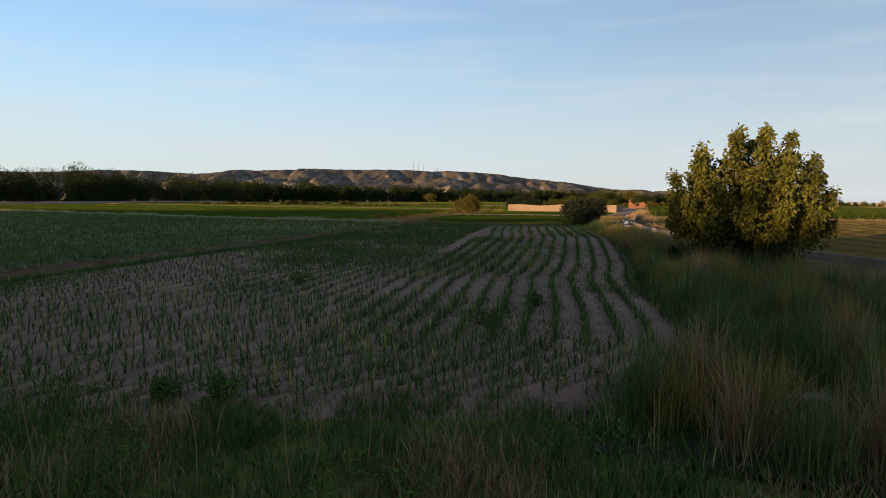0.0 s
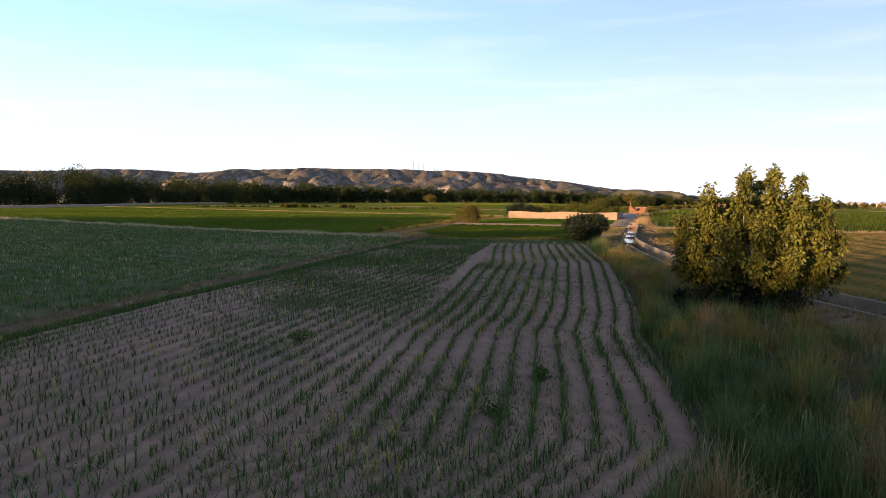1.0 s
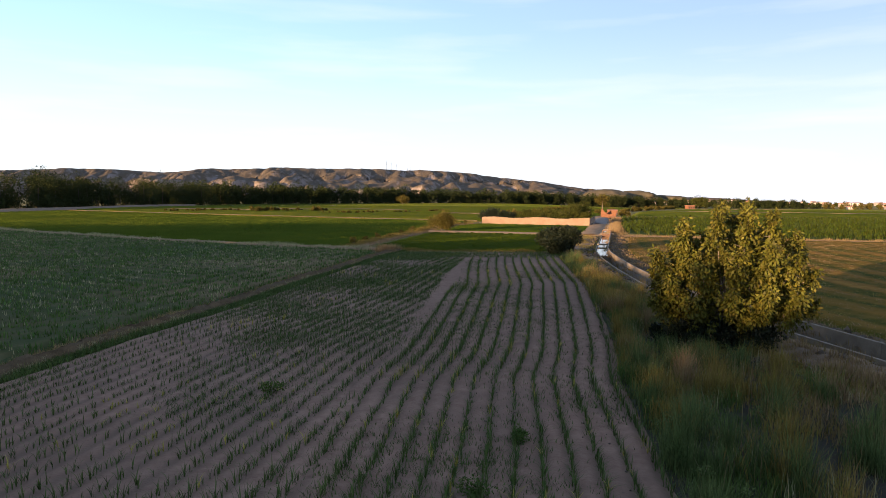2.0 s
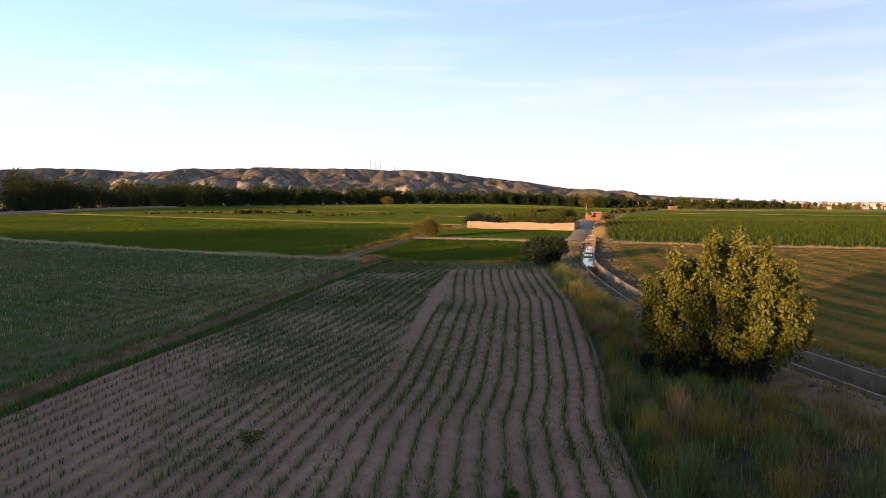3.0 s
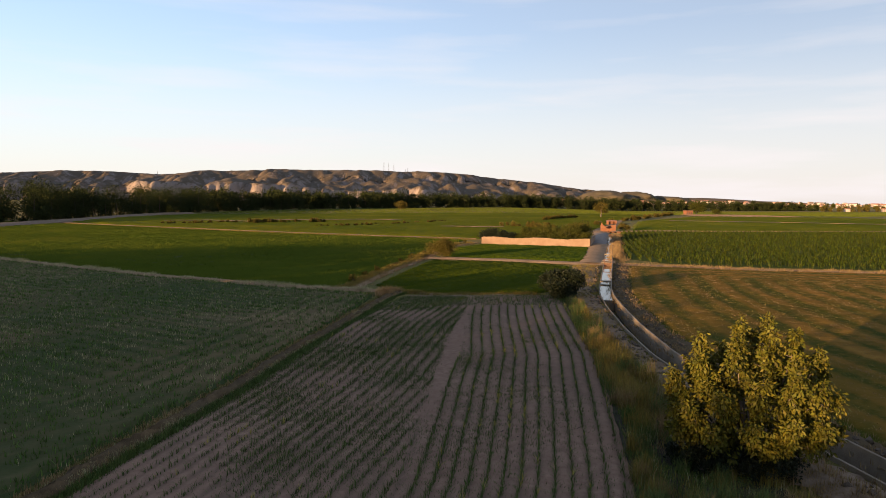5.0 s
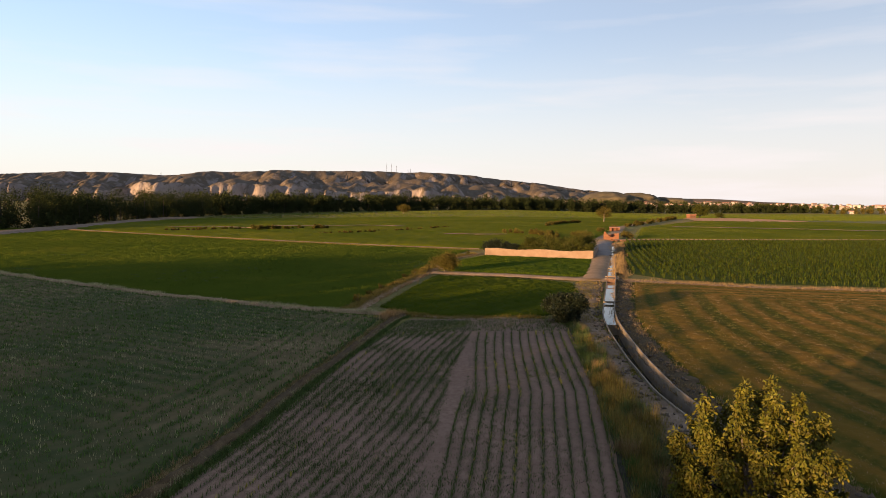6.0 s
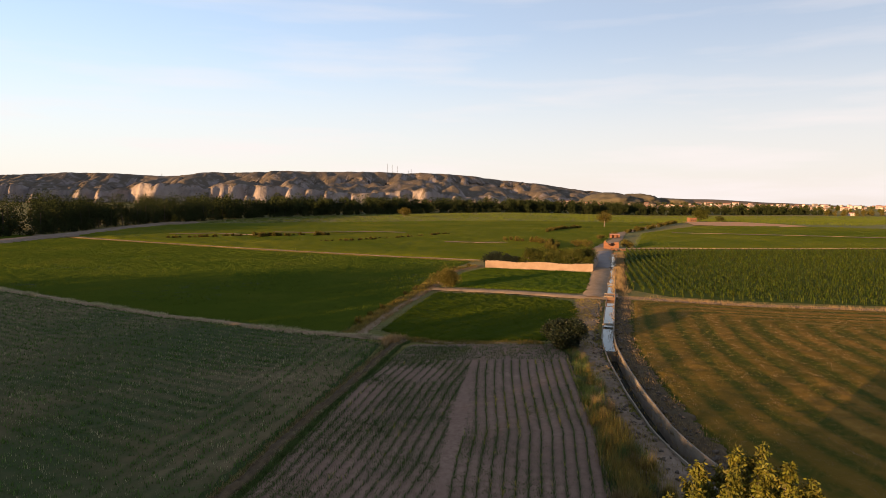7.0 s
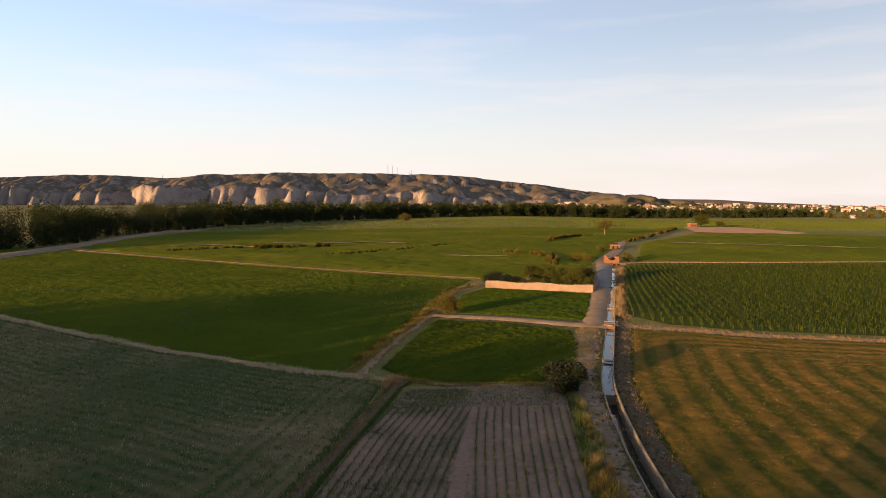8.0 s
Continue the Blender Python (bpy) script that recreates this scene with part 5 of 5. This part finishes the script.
def green_crops():
    rng = np.random.default_rng(61)
    for name, poly, n, h, w, step, label in (("green_crop", POLY_D, 80000, 0.5, 0.05, 0.55, "dense dark green crop"), ("small_plot_crop", POLY_C, 24000, 0.34, 0.04, 0.3, "bright green crop of the small plot"), ("walled_plot_crop", POLY_B, 17000, 0.36, 0.05, 0.4, "green crop of the plot before the wall")):
        x, y = scatter(poly, n, rng)
        mat = "dark_crop" if name == "green_crop" else "crop"
        tufts(name, x, y, h * (0.8 + 0.4 * vnoise(x, y, 7, 62)), M[mat], label, "crop", 3, 0.2, w * 1.4, (0.1, 0.7), 1, rng=rng)
        canopy(name + "_canopy", poly, step, 0.16 if name == "green_crop" else 0.17, 0.26 if name == "green_crop" else 0.24, "closed leafy top of the " + label, mat)
    # grassy plain past the far track
    poly = [(-150, 290), (-110, 255), (-52, 214), (-20, 195), (17, 176), (40, 176), (55, 204), (60, 215), (100, 318), (190, 470), (60, 480), (-130, 400)]
    canopy("plain_grass_top", poly, 1.4, 0.35, 0.45, "even green top of the grass of the plain", "plain_grass")
    x, y = scatter(poly, 40000, rng)
    tufts("plain_grass", x, y, 0.55, M["far_grass"], "tall green grass of the plain", "grass", 3, 0.4, 0.2, (0.1, 0.7), 1, rng=rng)
    poly = [(-128, 405), (60, 484), (190, 475), (300, 420), (420, 520), (700, 700), (900, 960), (394, 930), (203, 836), (34, 712), (-66, 608), (-130, 478)]
    x, y = scatter(poly, 70000, rng)
    k = ~inside(PLOUGHED, x, y)
    x, y = x[k], y[k]
    tufts("far_plain_grass", x, y, 0.65, M["far_grass"], "sunlit grass of the far plain", "grass", 3, 0.9, 0.6, (0.1, 0.7), 1, rng=rng)
    poly = [(72, 214), (155, 216), (230, 219), (330, 300), (260, 390), (180, 405), (110, 312)]
    canopy("plain_crop_top", poly, 1.8, 0.35, 0.5, "even green top of the crop beyond the maize", "plain_grass")
    x, y = scatter(poly, 24000, rng)
    tufts("plain_crop", x, y, 0.55, M["far_grass"], "green crop beyond the maize", "crop", 3, 0.4, 0.2, (0.1, 0.7), 1, rng=rng)


green_crops()


def maize():
    rng = np.random.default_rng(71)
    X, Y = [], []
    d = Vector((0.262, 0.965))
    d.normalize()
    c = np.array((38, 110.0))
    for k in range(-180, 22):
        t = np.arange(-60, 130, 0.42)
        o = 1.48 * k
        X.append(c[0] + d[0] * t - d[1] * o + rng.normal(0, 0.05, len(t)))
        Y.append(c[1] + d[1] * t + d[0] * o + rng.normal(0, 0.05, len(t)))
    x, y = np.concatenate(X), np.concatenate(Y)
    k = inside(POLY_MAIZE, x, y) & (x < 0.73 * y + 14)
    x, y = x[k], y[k]
    n, per = len(x), 6
    px, py = np.repeat(x, per), np.repeat(y, per)
    ph = 1.4 * (0.75 + 0.4 * np.repeat(rng.random(n), per))
    z = ph * rng.uniform(0.05, 0.6, n * per)
    lean = rng.uniform(0.3, 0.95, n * per)
    first = np.arange(n * per) % per == 0
    lean[first], z[first] = 0.04, 0
    v, f = blades(px, py, z, ph * rng.uniform(0.35, 0.6, n * per), 0.085 * np.ones(n * per), rng.uniform(0, 2 * np.pi, n * per), lean, 2, 0.8)
    thing("maize", np_mesh("maize", v, f, M["maize"]), "tall dark green maize in rows", "maize", "stuff")


maize()


def hay():
    """Straw and regrowth on the mown field, laid in swaths that follow its edges."""
    rng = np.random.default_rng(81)
    x, y = scatter(POLY_MOWN, 230000, rng)
    k = (x < 0.80 * y + 12)
    x, y = x[k], y[k]
    ph = swath_phase(x, y)
    swath = 0.5 + 0.5 * np.cos(2 * np.pi * ph)
    green = rng.random(len(x)) < 0.06 + 0.88 * (1 - swath) ** 0.8
    keep = rng.random(len(x)) < 0.35 + 0.6 * np.abs(swath - 0.4)
    for name, k, mat, h, label in (("cut_straw", ~green & keep & (rng.random(len(x)) < 0.5), M["dry_grass"], 0.1, "straw-coloured cut hay in curved swaths"), ("regrowth", green & keep & (rng.random(len(x)) < 0.6), M["olive_grass"], 0.09, "olive regrowth between the swaths")):
        tufts(name, x[k], y[k], h * (0.7 + 0.6 * swath[k]), mat, label, "hay", 4, 0.12, 0.04, (0.3, 1.4), 1, z=0.13, rng=rng)


hay()

# ---- verge: tall grass and weeds ----
def verges():
    rng = np.random.default_rng(101)
    # ditch bank between the corn and the canal
    right = [(1.4, 12.0), (4.6, 17), (5.4, 20.4), (6.6, 26.7), (7.8, 30.8), (9.7, 39.4), (11.7, 49.9), (13.3, 60), (15.0, 70), (16.4, 76), (16.8, 68), (15.2, 58), (14, 51), (13.6, 45), (13.4, 36), (13.0, 28), (14, 20), (16, 12), (10, 8)]
    near = [(-10, 14.6), (-8, 14.4), (-6, 14.8), (-4, 13.9), (-1, 13.8), (2.0, 14.4), (4.8, 16.5), (12, 19), (13, 14), (9, 9.2), (0, 9.4), (-9, 9.6)]
    # dark sheet laid under the grass to stand in for shade in its gaps
    field("verge_floor", right, 0.03, M["gap_shade"], "ground beneath the bank grass, coloured dark for the shade in its gaps", 1.5, 0.04)
    clumps = (("verge_clump_olive", 60, M["olive_grass"], "tall ripening grass clumps on the ditch bank", 0.2), ("verge_clump_green", 150, M["lush_grass"], "tall dark green clumps of weeds on the ditch bank", -0.3), ("verge_clump_dry", 44, M["dry_grass"], "tall straw-coloured grass clumps on the ditch bank", 0.9))
    for name, n, mat, label, off in clumps:
        cx, cy = scatter(right, n * 3, rng)
        want = (cx - edge(XR, cy) - 2.6) / 3.0
        k = np.argsort(np.abs(want - off) + rng.uniform(0, 1.1, len(cx)))[:n]
        n = len(k)
        q = np.repeat(k, 34)
        r = np.abs(rng.normal(0, 0.27, len(q)))
        th = rng.uniform(0, 2 * np.pi, len(q))
        top = np.repeat(rng.uniform(0.6, 1.45, n), 34)
        x, y = cx[q] + r * np.cos(th), cy[q] + r * np.sin(th)
        k = inside(right, x, y)
        tufts(name, x[k], y[k], (top * np.clip(1.15 - 0.8 * r, 0.35, 1.1))[k], mat, label, "grass", 6, 0.08, 0.015, (0.03, 0.7), 2, rng=rng)
    x, y = scatter(right, 19000, rng)
    k = vnoise(x, y, 0.85, 113) + 0.25 * rng.random(len(x)) > 0.52
    x, y = x[k], y[k]
    hh = 0.12 + 1.1 * vnoise(x, y, 1.1, 102) ** 1.6 * (0.4 + vnoise(x, y, 5, 108))
    a = 0.5 * vnoise(x, y, 2.6, 103) + 0.35 * vnoise(x, y, 0.8, 109) + 0.14 + 0.07 * (x - edge(XR, y) - 3.2) + rng.normal(0, 0.12, len(x)) + 0.25 * np.exp(-((y - 46) / 9) ** 2 - ((x - 12.4) / 1.4) ** 2)
    for name, k, mat, label in (("verge_grass", a < 0.55, M["grass"], "tall lush green grass on the ditch bank"), ("verge_olive_grass", (a >= 0.55) & (a < 0.72), M["olive_grass"], "ripening olive grass on the ditch bank"), ("verge_dry_grass", a >= 0.72, M["dry_grass"], "tall dry straw-coloured grass on the ditch bank")):
        tufts(name, x[k], y[k], hh[k], mat, label, "grass", 8, 0.11, 0.018, (0.05, 0.85), 2, rng=rng)
    x, y = scatter(right, 760, rng)
    k = (vnoise(x, y, 2.2, 107) > 0.45) & (x < edge(XR, y) + 5)
    c = np.stack([x[k], y[k], rng.uniform(0.1, 0.55, int(k.sum()))], 1)
    v, f = leaf_cloud(c, rng.uniform(0.15, 0.34, len(c)), 90, 0.062, rng, 0.8, 0.2, 0.0)
    thing("verge_herbs", np_mesh("verge_herbs", v, f, M["lush_grass"]), "leafy green herbs among the bank grass", "herbs", "stuff")
    x, y = scatter(right, 2600, rng)
    k = vnoise(x, y, 1.7, 112) > 0.5
    tufts("verge_bleached_grass", x[k], y[k], 0.3 + 0.5 * vnoise(x, y, 1.1, 102)[k], M["bleached_grass"], "bleached grass stems on the ditch bank", "grass", 4, 0.12, 0.018, (0.05, 0.5), 2, rng=rng)
    x, y = scatter(right, 900, rng)
    tufts("seed_stalks", x, y, rng.uniform(0.8, 1.3, len(x)), M["dry_grass"], "thin bleached seed stalks standing above the grass", "stalks", 2, 0.05, 0.014, (0.02, 0.25), 2, rng=rng)
    x, y = scatter(near, 900, rng)
    k = vnoise(x, y, 2.2, 110) > 0.42
    c = np.stack([x[k], y[k], rng.uniform(0.05, 0.32, int(k.sum()))], 1)
    v, f = leaf_cloud(c, rng.uniform(0.12, 0.28, len(c)), 80, 0.058, rng, 0.8, 0.2, -0.3)
    thing("foreground_herbs", np_mesh("foreground_herbs", v, f, M["grass"]), "leafy weeds at the field's near edge", "herbs", "stuff")
    x, y = scatter(near, 17000, rng)
    k = rng.random(len(x)) < np.clip(1.3 - 0.55 * np.maximum(y - 13.0, 0), 0.1, 1)
    x, y = x[k], y[k]
    hh = (0.14 + 0.45 * vnoise(x, y, 0.9, 104) ** 1.5) * np.where(y > 12.6, 0.7, 1.0)
    a = 0.7 * vnoise(x, y, 1.8, 105) + 0.14 + 0.025 * np.clip(x, -4, 8) + rng.normal(0, 0.13, len(x))
    for name, k, mat, label in (("foreground_grass", a < 0.62, M["grass"], "dark green grass and weeds at the field's near edge"), ("foreground_dry_grass", a >= 0.62, M["dry_grass"], "dry brownish grass at the field's near edge")):
        tufts(name, x[k], y[k], hh[k], mat, label, "grass", 5, 0.09, 0.018, (0.05, 0.8), 2, rng=rng)
    # banks and path edges
    for name, line, n, spread, h, mat, label in (("bank_grass", [(a - 0.25, b) for a, b in BANK], 4600, 0.3, 0.28, M["dry_grass"], "dry grass on the low bank"), ("bank_pale_grass", BANK, 6500, 0.16, 0.24, M["bleached_grass"], "bleached grass on the crest of the low bank"), ("bank_green_grass", [(a - 0.45, b) for a, b in BANK], 1800, 0.35, 0.24, M["grass"], "green grass on the low bank"), ("bank_ditch_weeds", [(a + 0.75, b) for a, b in BANK], 3400, 0.12, 0.26, M["corn"], "dark weeds along the foot of the bank"), ("strip_grass", LINE_D, 9000, 0.35, 0.5, M["bleached_grass"], "dry grass along the field strip"), ("head_grass", LINE_TOP, 1600, 0.35, 0.4, M["olive_grass"], "grass at the head of the corn field"), ("path_grass", [(a - 1.3, b) for a, b in DIAG], 4200, 0.45, 0.55, M["olive_grass"], "olive grass beside the footpath"), ("path_dry_grass", DIAG, 2200, 0.45, 0.35, M["dry_grass"], "dry grass along the footpath"), ("sunlit_verge_grass", [(11.0, 38), (11.8, 43), (12.8, 49), (13.9, 55)], 1500, 0.5, 0.95, M["olive_grass"], "tall golden olive grass on the ditch bank"), ("corn_edge_weeds", [(a + 0.55, b) for a, b in XR[:-1]], 3600, 0.3, 0.32, M["lush_grass"], "low lush weeds along the edge of the corn field"), ("track_grass", CROSS_R, 4500, 0.7, 0.45, M["dry_grass"], "dry grass beside the maize track"), ("far_track_grass", FARLINE, 4000, 1.0, 0.5, M["olive_grass"], "grass beside the far track"), ("canal_edge_grass", [(a + 1.8, b) for a, b in CANAL[1:]], 6500, 0.75, 0.32, M["dry_grass"], "dry tufts along the canal wall"), ("canal_bank_grass", [(16.4, 14), (15, 24), (14.2, 36), (13.8, 44), (14.1, 50), (16.4, 64), (18.2, 76), (24.2, 97), (28.2, 109)], 5200, 0.9, 0.34, M["olive_grass"], "sparse weeds on the earth bank"), ("near_bank_dry_grass", [(16.6, 16), (15.3, 24), (14.9, 30), (14.6, 38)], 2200, 0.6, 0.5, M["dry_grass"], "tall dry grass on the near canal bank"), ("road_grass", [(36.0, 118), (45, 146), (54, 173), (62, 197)], 2400, 0.6, 0.9, M["dry_grass"], "tall dry grass between canal and maize")):
        x, y = along(line, n, spread, rng)
        tufts(name, x, y, h * (0.5 + vnoise(x, y, 1.8, 106)), mat, label, "grass", 5, 0.1, 0.035, (0.05, 0.7), 1, rng=rng)
    for k, f in enumerate(np.linspace(0.08, 0.95, 15)):
        q = f * 85
        px = np.interp(83 + q * 0.93, [p[1] for p in DIAG], [p[0] for p in DIAG]) - 1.7 + rng.normal(0, 0.3)
        shrub("path_bush", px, 83 + q * 0.93, rng.uniform(0.9, 1.7), rng.uniform(0.7, 1.3), 18, 26, 0.16, M["bush_leaf"], 140 + k, "small scrubby bush beside the footpath", "bush", 0, "bushes along the footpath")
    # golden tufts standing at the foot of the bank
    x, y = [], []
    for cx, cy, r, n in ((6.6, 22.6, 0.3, 90), (7.5, 26.2, 0.28, 80), (10.2, 36.5, 0.3, 80), (9.4, 25.5, 0.4, 90), (11.2, 25.0, 0.45, 90), (12.6, 47.5, 0.45, 120), (13.1, 44.0, 0.5, 120), (11.9, 34.5, 0.35, 70)):
        x.append(rng.normal(cx, r, n)), y.append(rng.normal(cy, r * 1.4, n))
    x, y = np.concatenate(x), np.concatenate(y)
    tufts("golden_tufts", x, y, 0.75, M["olive_grass"], "golden tufts of ripe grass at the foot of the bank", "grass", 5, 0.08, 0.026, (0.05, 0.5), 2, rng=rng)
    # golden clump at the field corner
    x, y = along([(-3.4, 77.5), (-2.2, 79.5)], 260, 0.5, rng)
    tufts("corner_reeds", x, y, 0.9, M["dry_grass"], "golden reeds at the field corner", "reeds", 6, 0.1, 0.03, (0.05, 0.5), 2, rng=rng)


verges()


def clods():
    """Dark clods turned out along the canal."""
    rng = random.Random(14)
    bm = bmesh.new()
    for k in range(420):
        y = rng.uniform(24, 108)
        x = float(np.interp(y, [p[1] for p in CANAL], [p[0] for p in CANAL])) + rng.choice((-1, 1)) * rng.uniform(0.95, 2.4)
        r = rng.uniform(0.06, 0.2)
        made = bmesh.ops.create_icosphere(bm, subdivisions=1, radius=r, matrix=Matrix.Translation((x, y, 0.1 + r * 0.3)))
        for v in made["verts"]:
            v.co += Vector((rng.uniform(-1, 1), rng.uniform(-1, 1), rng.uniform(-1, 0.5))) * r * 0.35
    thing("earth_clods", bm_mesh("earth_clods", bm, M["clod"]), "dark clods of earth along the canal", "clods", "stuff")

    r2 = np.random.default_rng(15)
    x, y = scatter([(-9, 14), (-7, 30), (0, 40), (8, 40), (6.2, 27), (4.3, 17), (2, 14.5)], 2600, r2)
    k = vnoise(x, y, 4, 16) + 0.25 * (x > edge(XR, y) - 2) > r2.uniform(0.3, 0.95, len(x))
    x, y = x[k], y[k]
    r = r2.uniform(0.012, 0.045, len(x))
    d = np.array([(1, 0, 0), (-1, 0, 0), (0, 1, 0), (0, -1, 0), (0, 0, 0.8), (0, 0, -0.8)])
    V = np.stack([x, y, 0.11 + r * 0.3], 1)[:, None] + d[None] * r[:, None, None] * r2.uniform(0.6, 1.4, (len(x), 6, 1))
    f = np.array([(0, 2, 4), (2, 1, 4), (1, 3, 4), (3, 0, 4), (2, 0, 5), (1, 2, 5), (3, 1, 5), (0, 3, 5)])
    F = (np.arange(len(x))[:, None, None] * 6 + f[None]).reshape(-1, 3)
    thing("soil_crumbs", np_mesh("soil_crumbs", V.reshape(-1, 3), F, M["clod"]), "small dark crumbs of soil between the corn rows", "clods", "stuff")


clods()


def near_weeds():
    """Single weeds, stalks and stones at the near edge of the field."""
    rng = np.random.default_rng(111)
    for k, (x, y, h) in enumerate([(-1.6, 10.9, 1.0), (-1.45, 11.0, 1.1), (-0.95, 11.3, 0.95), (-0.2, 11.2, 0.9), (-4.0, 11.0, 0.9), (-2.6, 11.2, 0.8), (3.6, 13.5, 1.2), (3.9, 13.9, 1.1), (6.0, 14.5, 1.3), (6.8, 14.0, 1.5), (7.3, 14.6, 1.4), (5.3, 12.4, 0.9)]):
        s = empty("dry_stalk", pose(x, y, 0, 0, 0, rng.uniform(0, 360)), "thin bleached dry weed stalk standing in the grass", "weed", "dry stalks in the grass")
        top = (rng.normal(0, 0.08), rng.normal(0, 0.08), h)
        runs = [limb((0, 0, 0), top, 0.008, 0.004, rng, 0.04, 6)]
        part("stem", tube_mesh("stem", runs, M["dry_grass"], 5), s)
        for _ in range(rng.integers(2, 5)):
            f = rng.uniform(0.55, 0.95)
            a = np.array(top) * f
            part("twig", tube_mesh("twig", [limb(a, a + np.array([rng.normal(0, 0.12), rng.normal(0, 0.12), rng.uniform(0.08, 0.2)]), 0.004, 0.002, rng, 0.08, 3)], M["dry_grass"], 4), s)
    for k, (x, y, w, h) in enumerate([(-3.1, 13.6, 0.75, 0.55), (-3.9, 13.7, 0.6, 0.4), (-7.4, 15.2, 0.9, 0.6), (-4.5, 25.5, 0.8, 0.55), (2.3, 21.4, 0.45, 0.5), (0.9, 18.6, 0.7, 0.55)]):
        shrub("broadleaf_weed", x, y, w, h, 26, 22, 0.07, M["grass"], 120 + k, "leafy dark green weed in the field", "weed", 0, "weeds in the field")
    for x, y, s in ((3.0, 13.4, 0.09), (4.9, 13.0, 0.07), (2.3, 14.8, 0.06), (2.7, 15.2, 0.05)):
        bm = bmesh.new()
        bmesh.ops.create_icosphere(bm, subdivisions=3, radius=s)
        for v in bm.verts:
            v.co *= 1 + 0.25 * noise.noise(v.co * 9 / max(s, 0.1) * 0.1 + Vector((x, y, 0)))
            v.co.z *= 0.7
        thing("stone", bm_mesh("stone", bm, M["stone"], True), "pale rounded stone in the grass", "stone", group="stones").matrix_basis = pose(x, y, s * 0.4)
    c = empty("culvert_slab", pose(4.6, 13.3, 0, 0, 0, -20) @ Matrix.Scale(0.55, 4), "weathered concrete slab over a dark ditch outlet", "culvert")
    part("slab", bm_mesh("slab", box_bm(-0.7, 0.7, -0.1, 0.6, 0.28, 0.4, 0.03), M["clod"]), c)
    for x in (-0.55, 0.45):
        part("cheek", bm_mesh("cheek", box_bm(x - 0.1, x + 0.1, -0.05, 0.6, -0.05, 0.28, 0.02), M["clod"]), c)
    part("board", bm_mesh("board", box_bm(-0.35, 0.25, -0.02, 0.04, 0.0, 0.3, 0.01), M["rust"]), c, "rusty brown board")


near_weeds()


# ---- the trees behind the camera that shade the near fields ----
def shade_trees():
    """A belt of poplars along a line square to the sun, tallest in its middle."""
    a, b = (SUN_DIR.x, SUN_DIR.y), (SUN_DIR.y, -SUN_DIR.x)
    line = [(80 * a[0] + c * b[0], 80 * a[1] + c * b[1]) for c in (-90, 200)]
    reach = [(0, 80), (70, 62), (94, 56), (98, 52), (108, 52), (111, 56), (114, 58), (117, 54), (121, 52), (125, 64), (130, 74), (136, 76), (150, 74), (170, 80), (182, 95), (192, 114), (201, 116), (211, 83), (217, 69), (223, 51), (231, 34), (245, 15), (290, 0)]
    tall = [(80 + r) * math.tan(SUN_EL) / 0.97 for _, r in reach]
    woods("poplar_grove", line, 420, 10, 8, 15, 18, 2.1, 131, "belt of poplars beyond the near track", M["wood_leaf"], ([q for q, _ in reach], tall))


shade_trees()
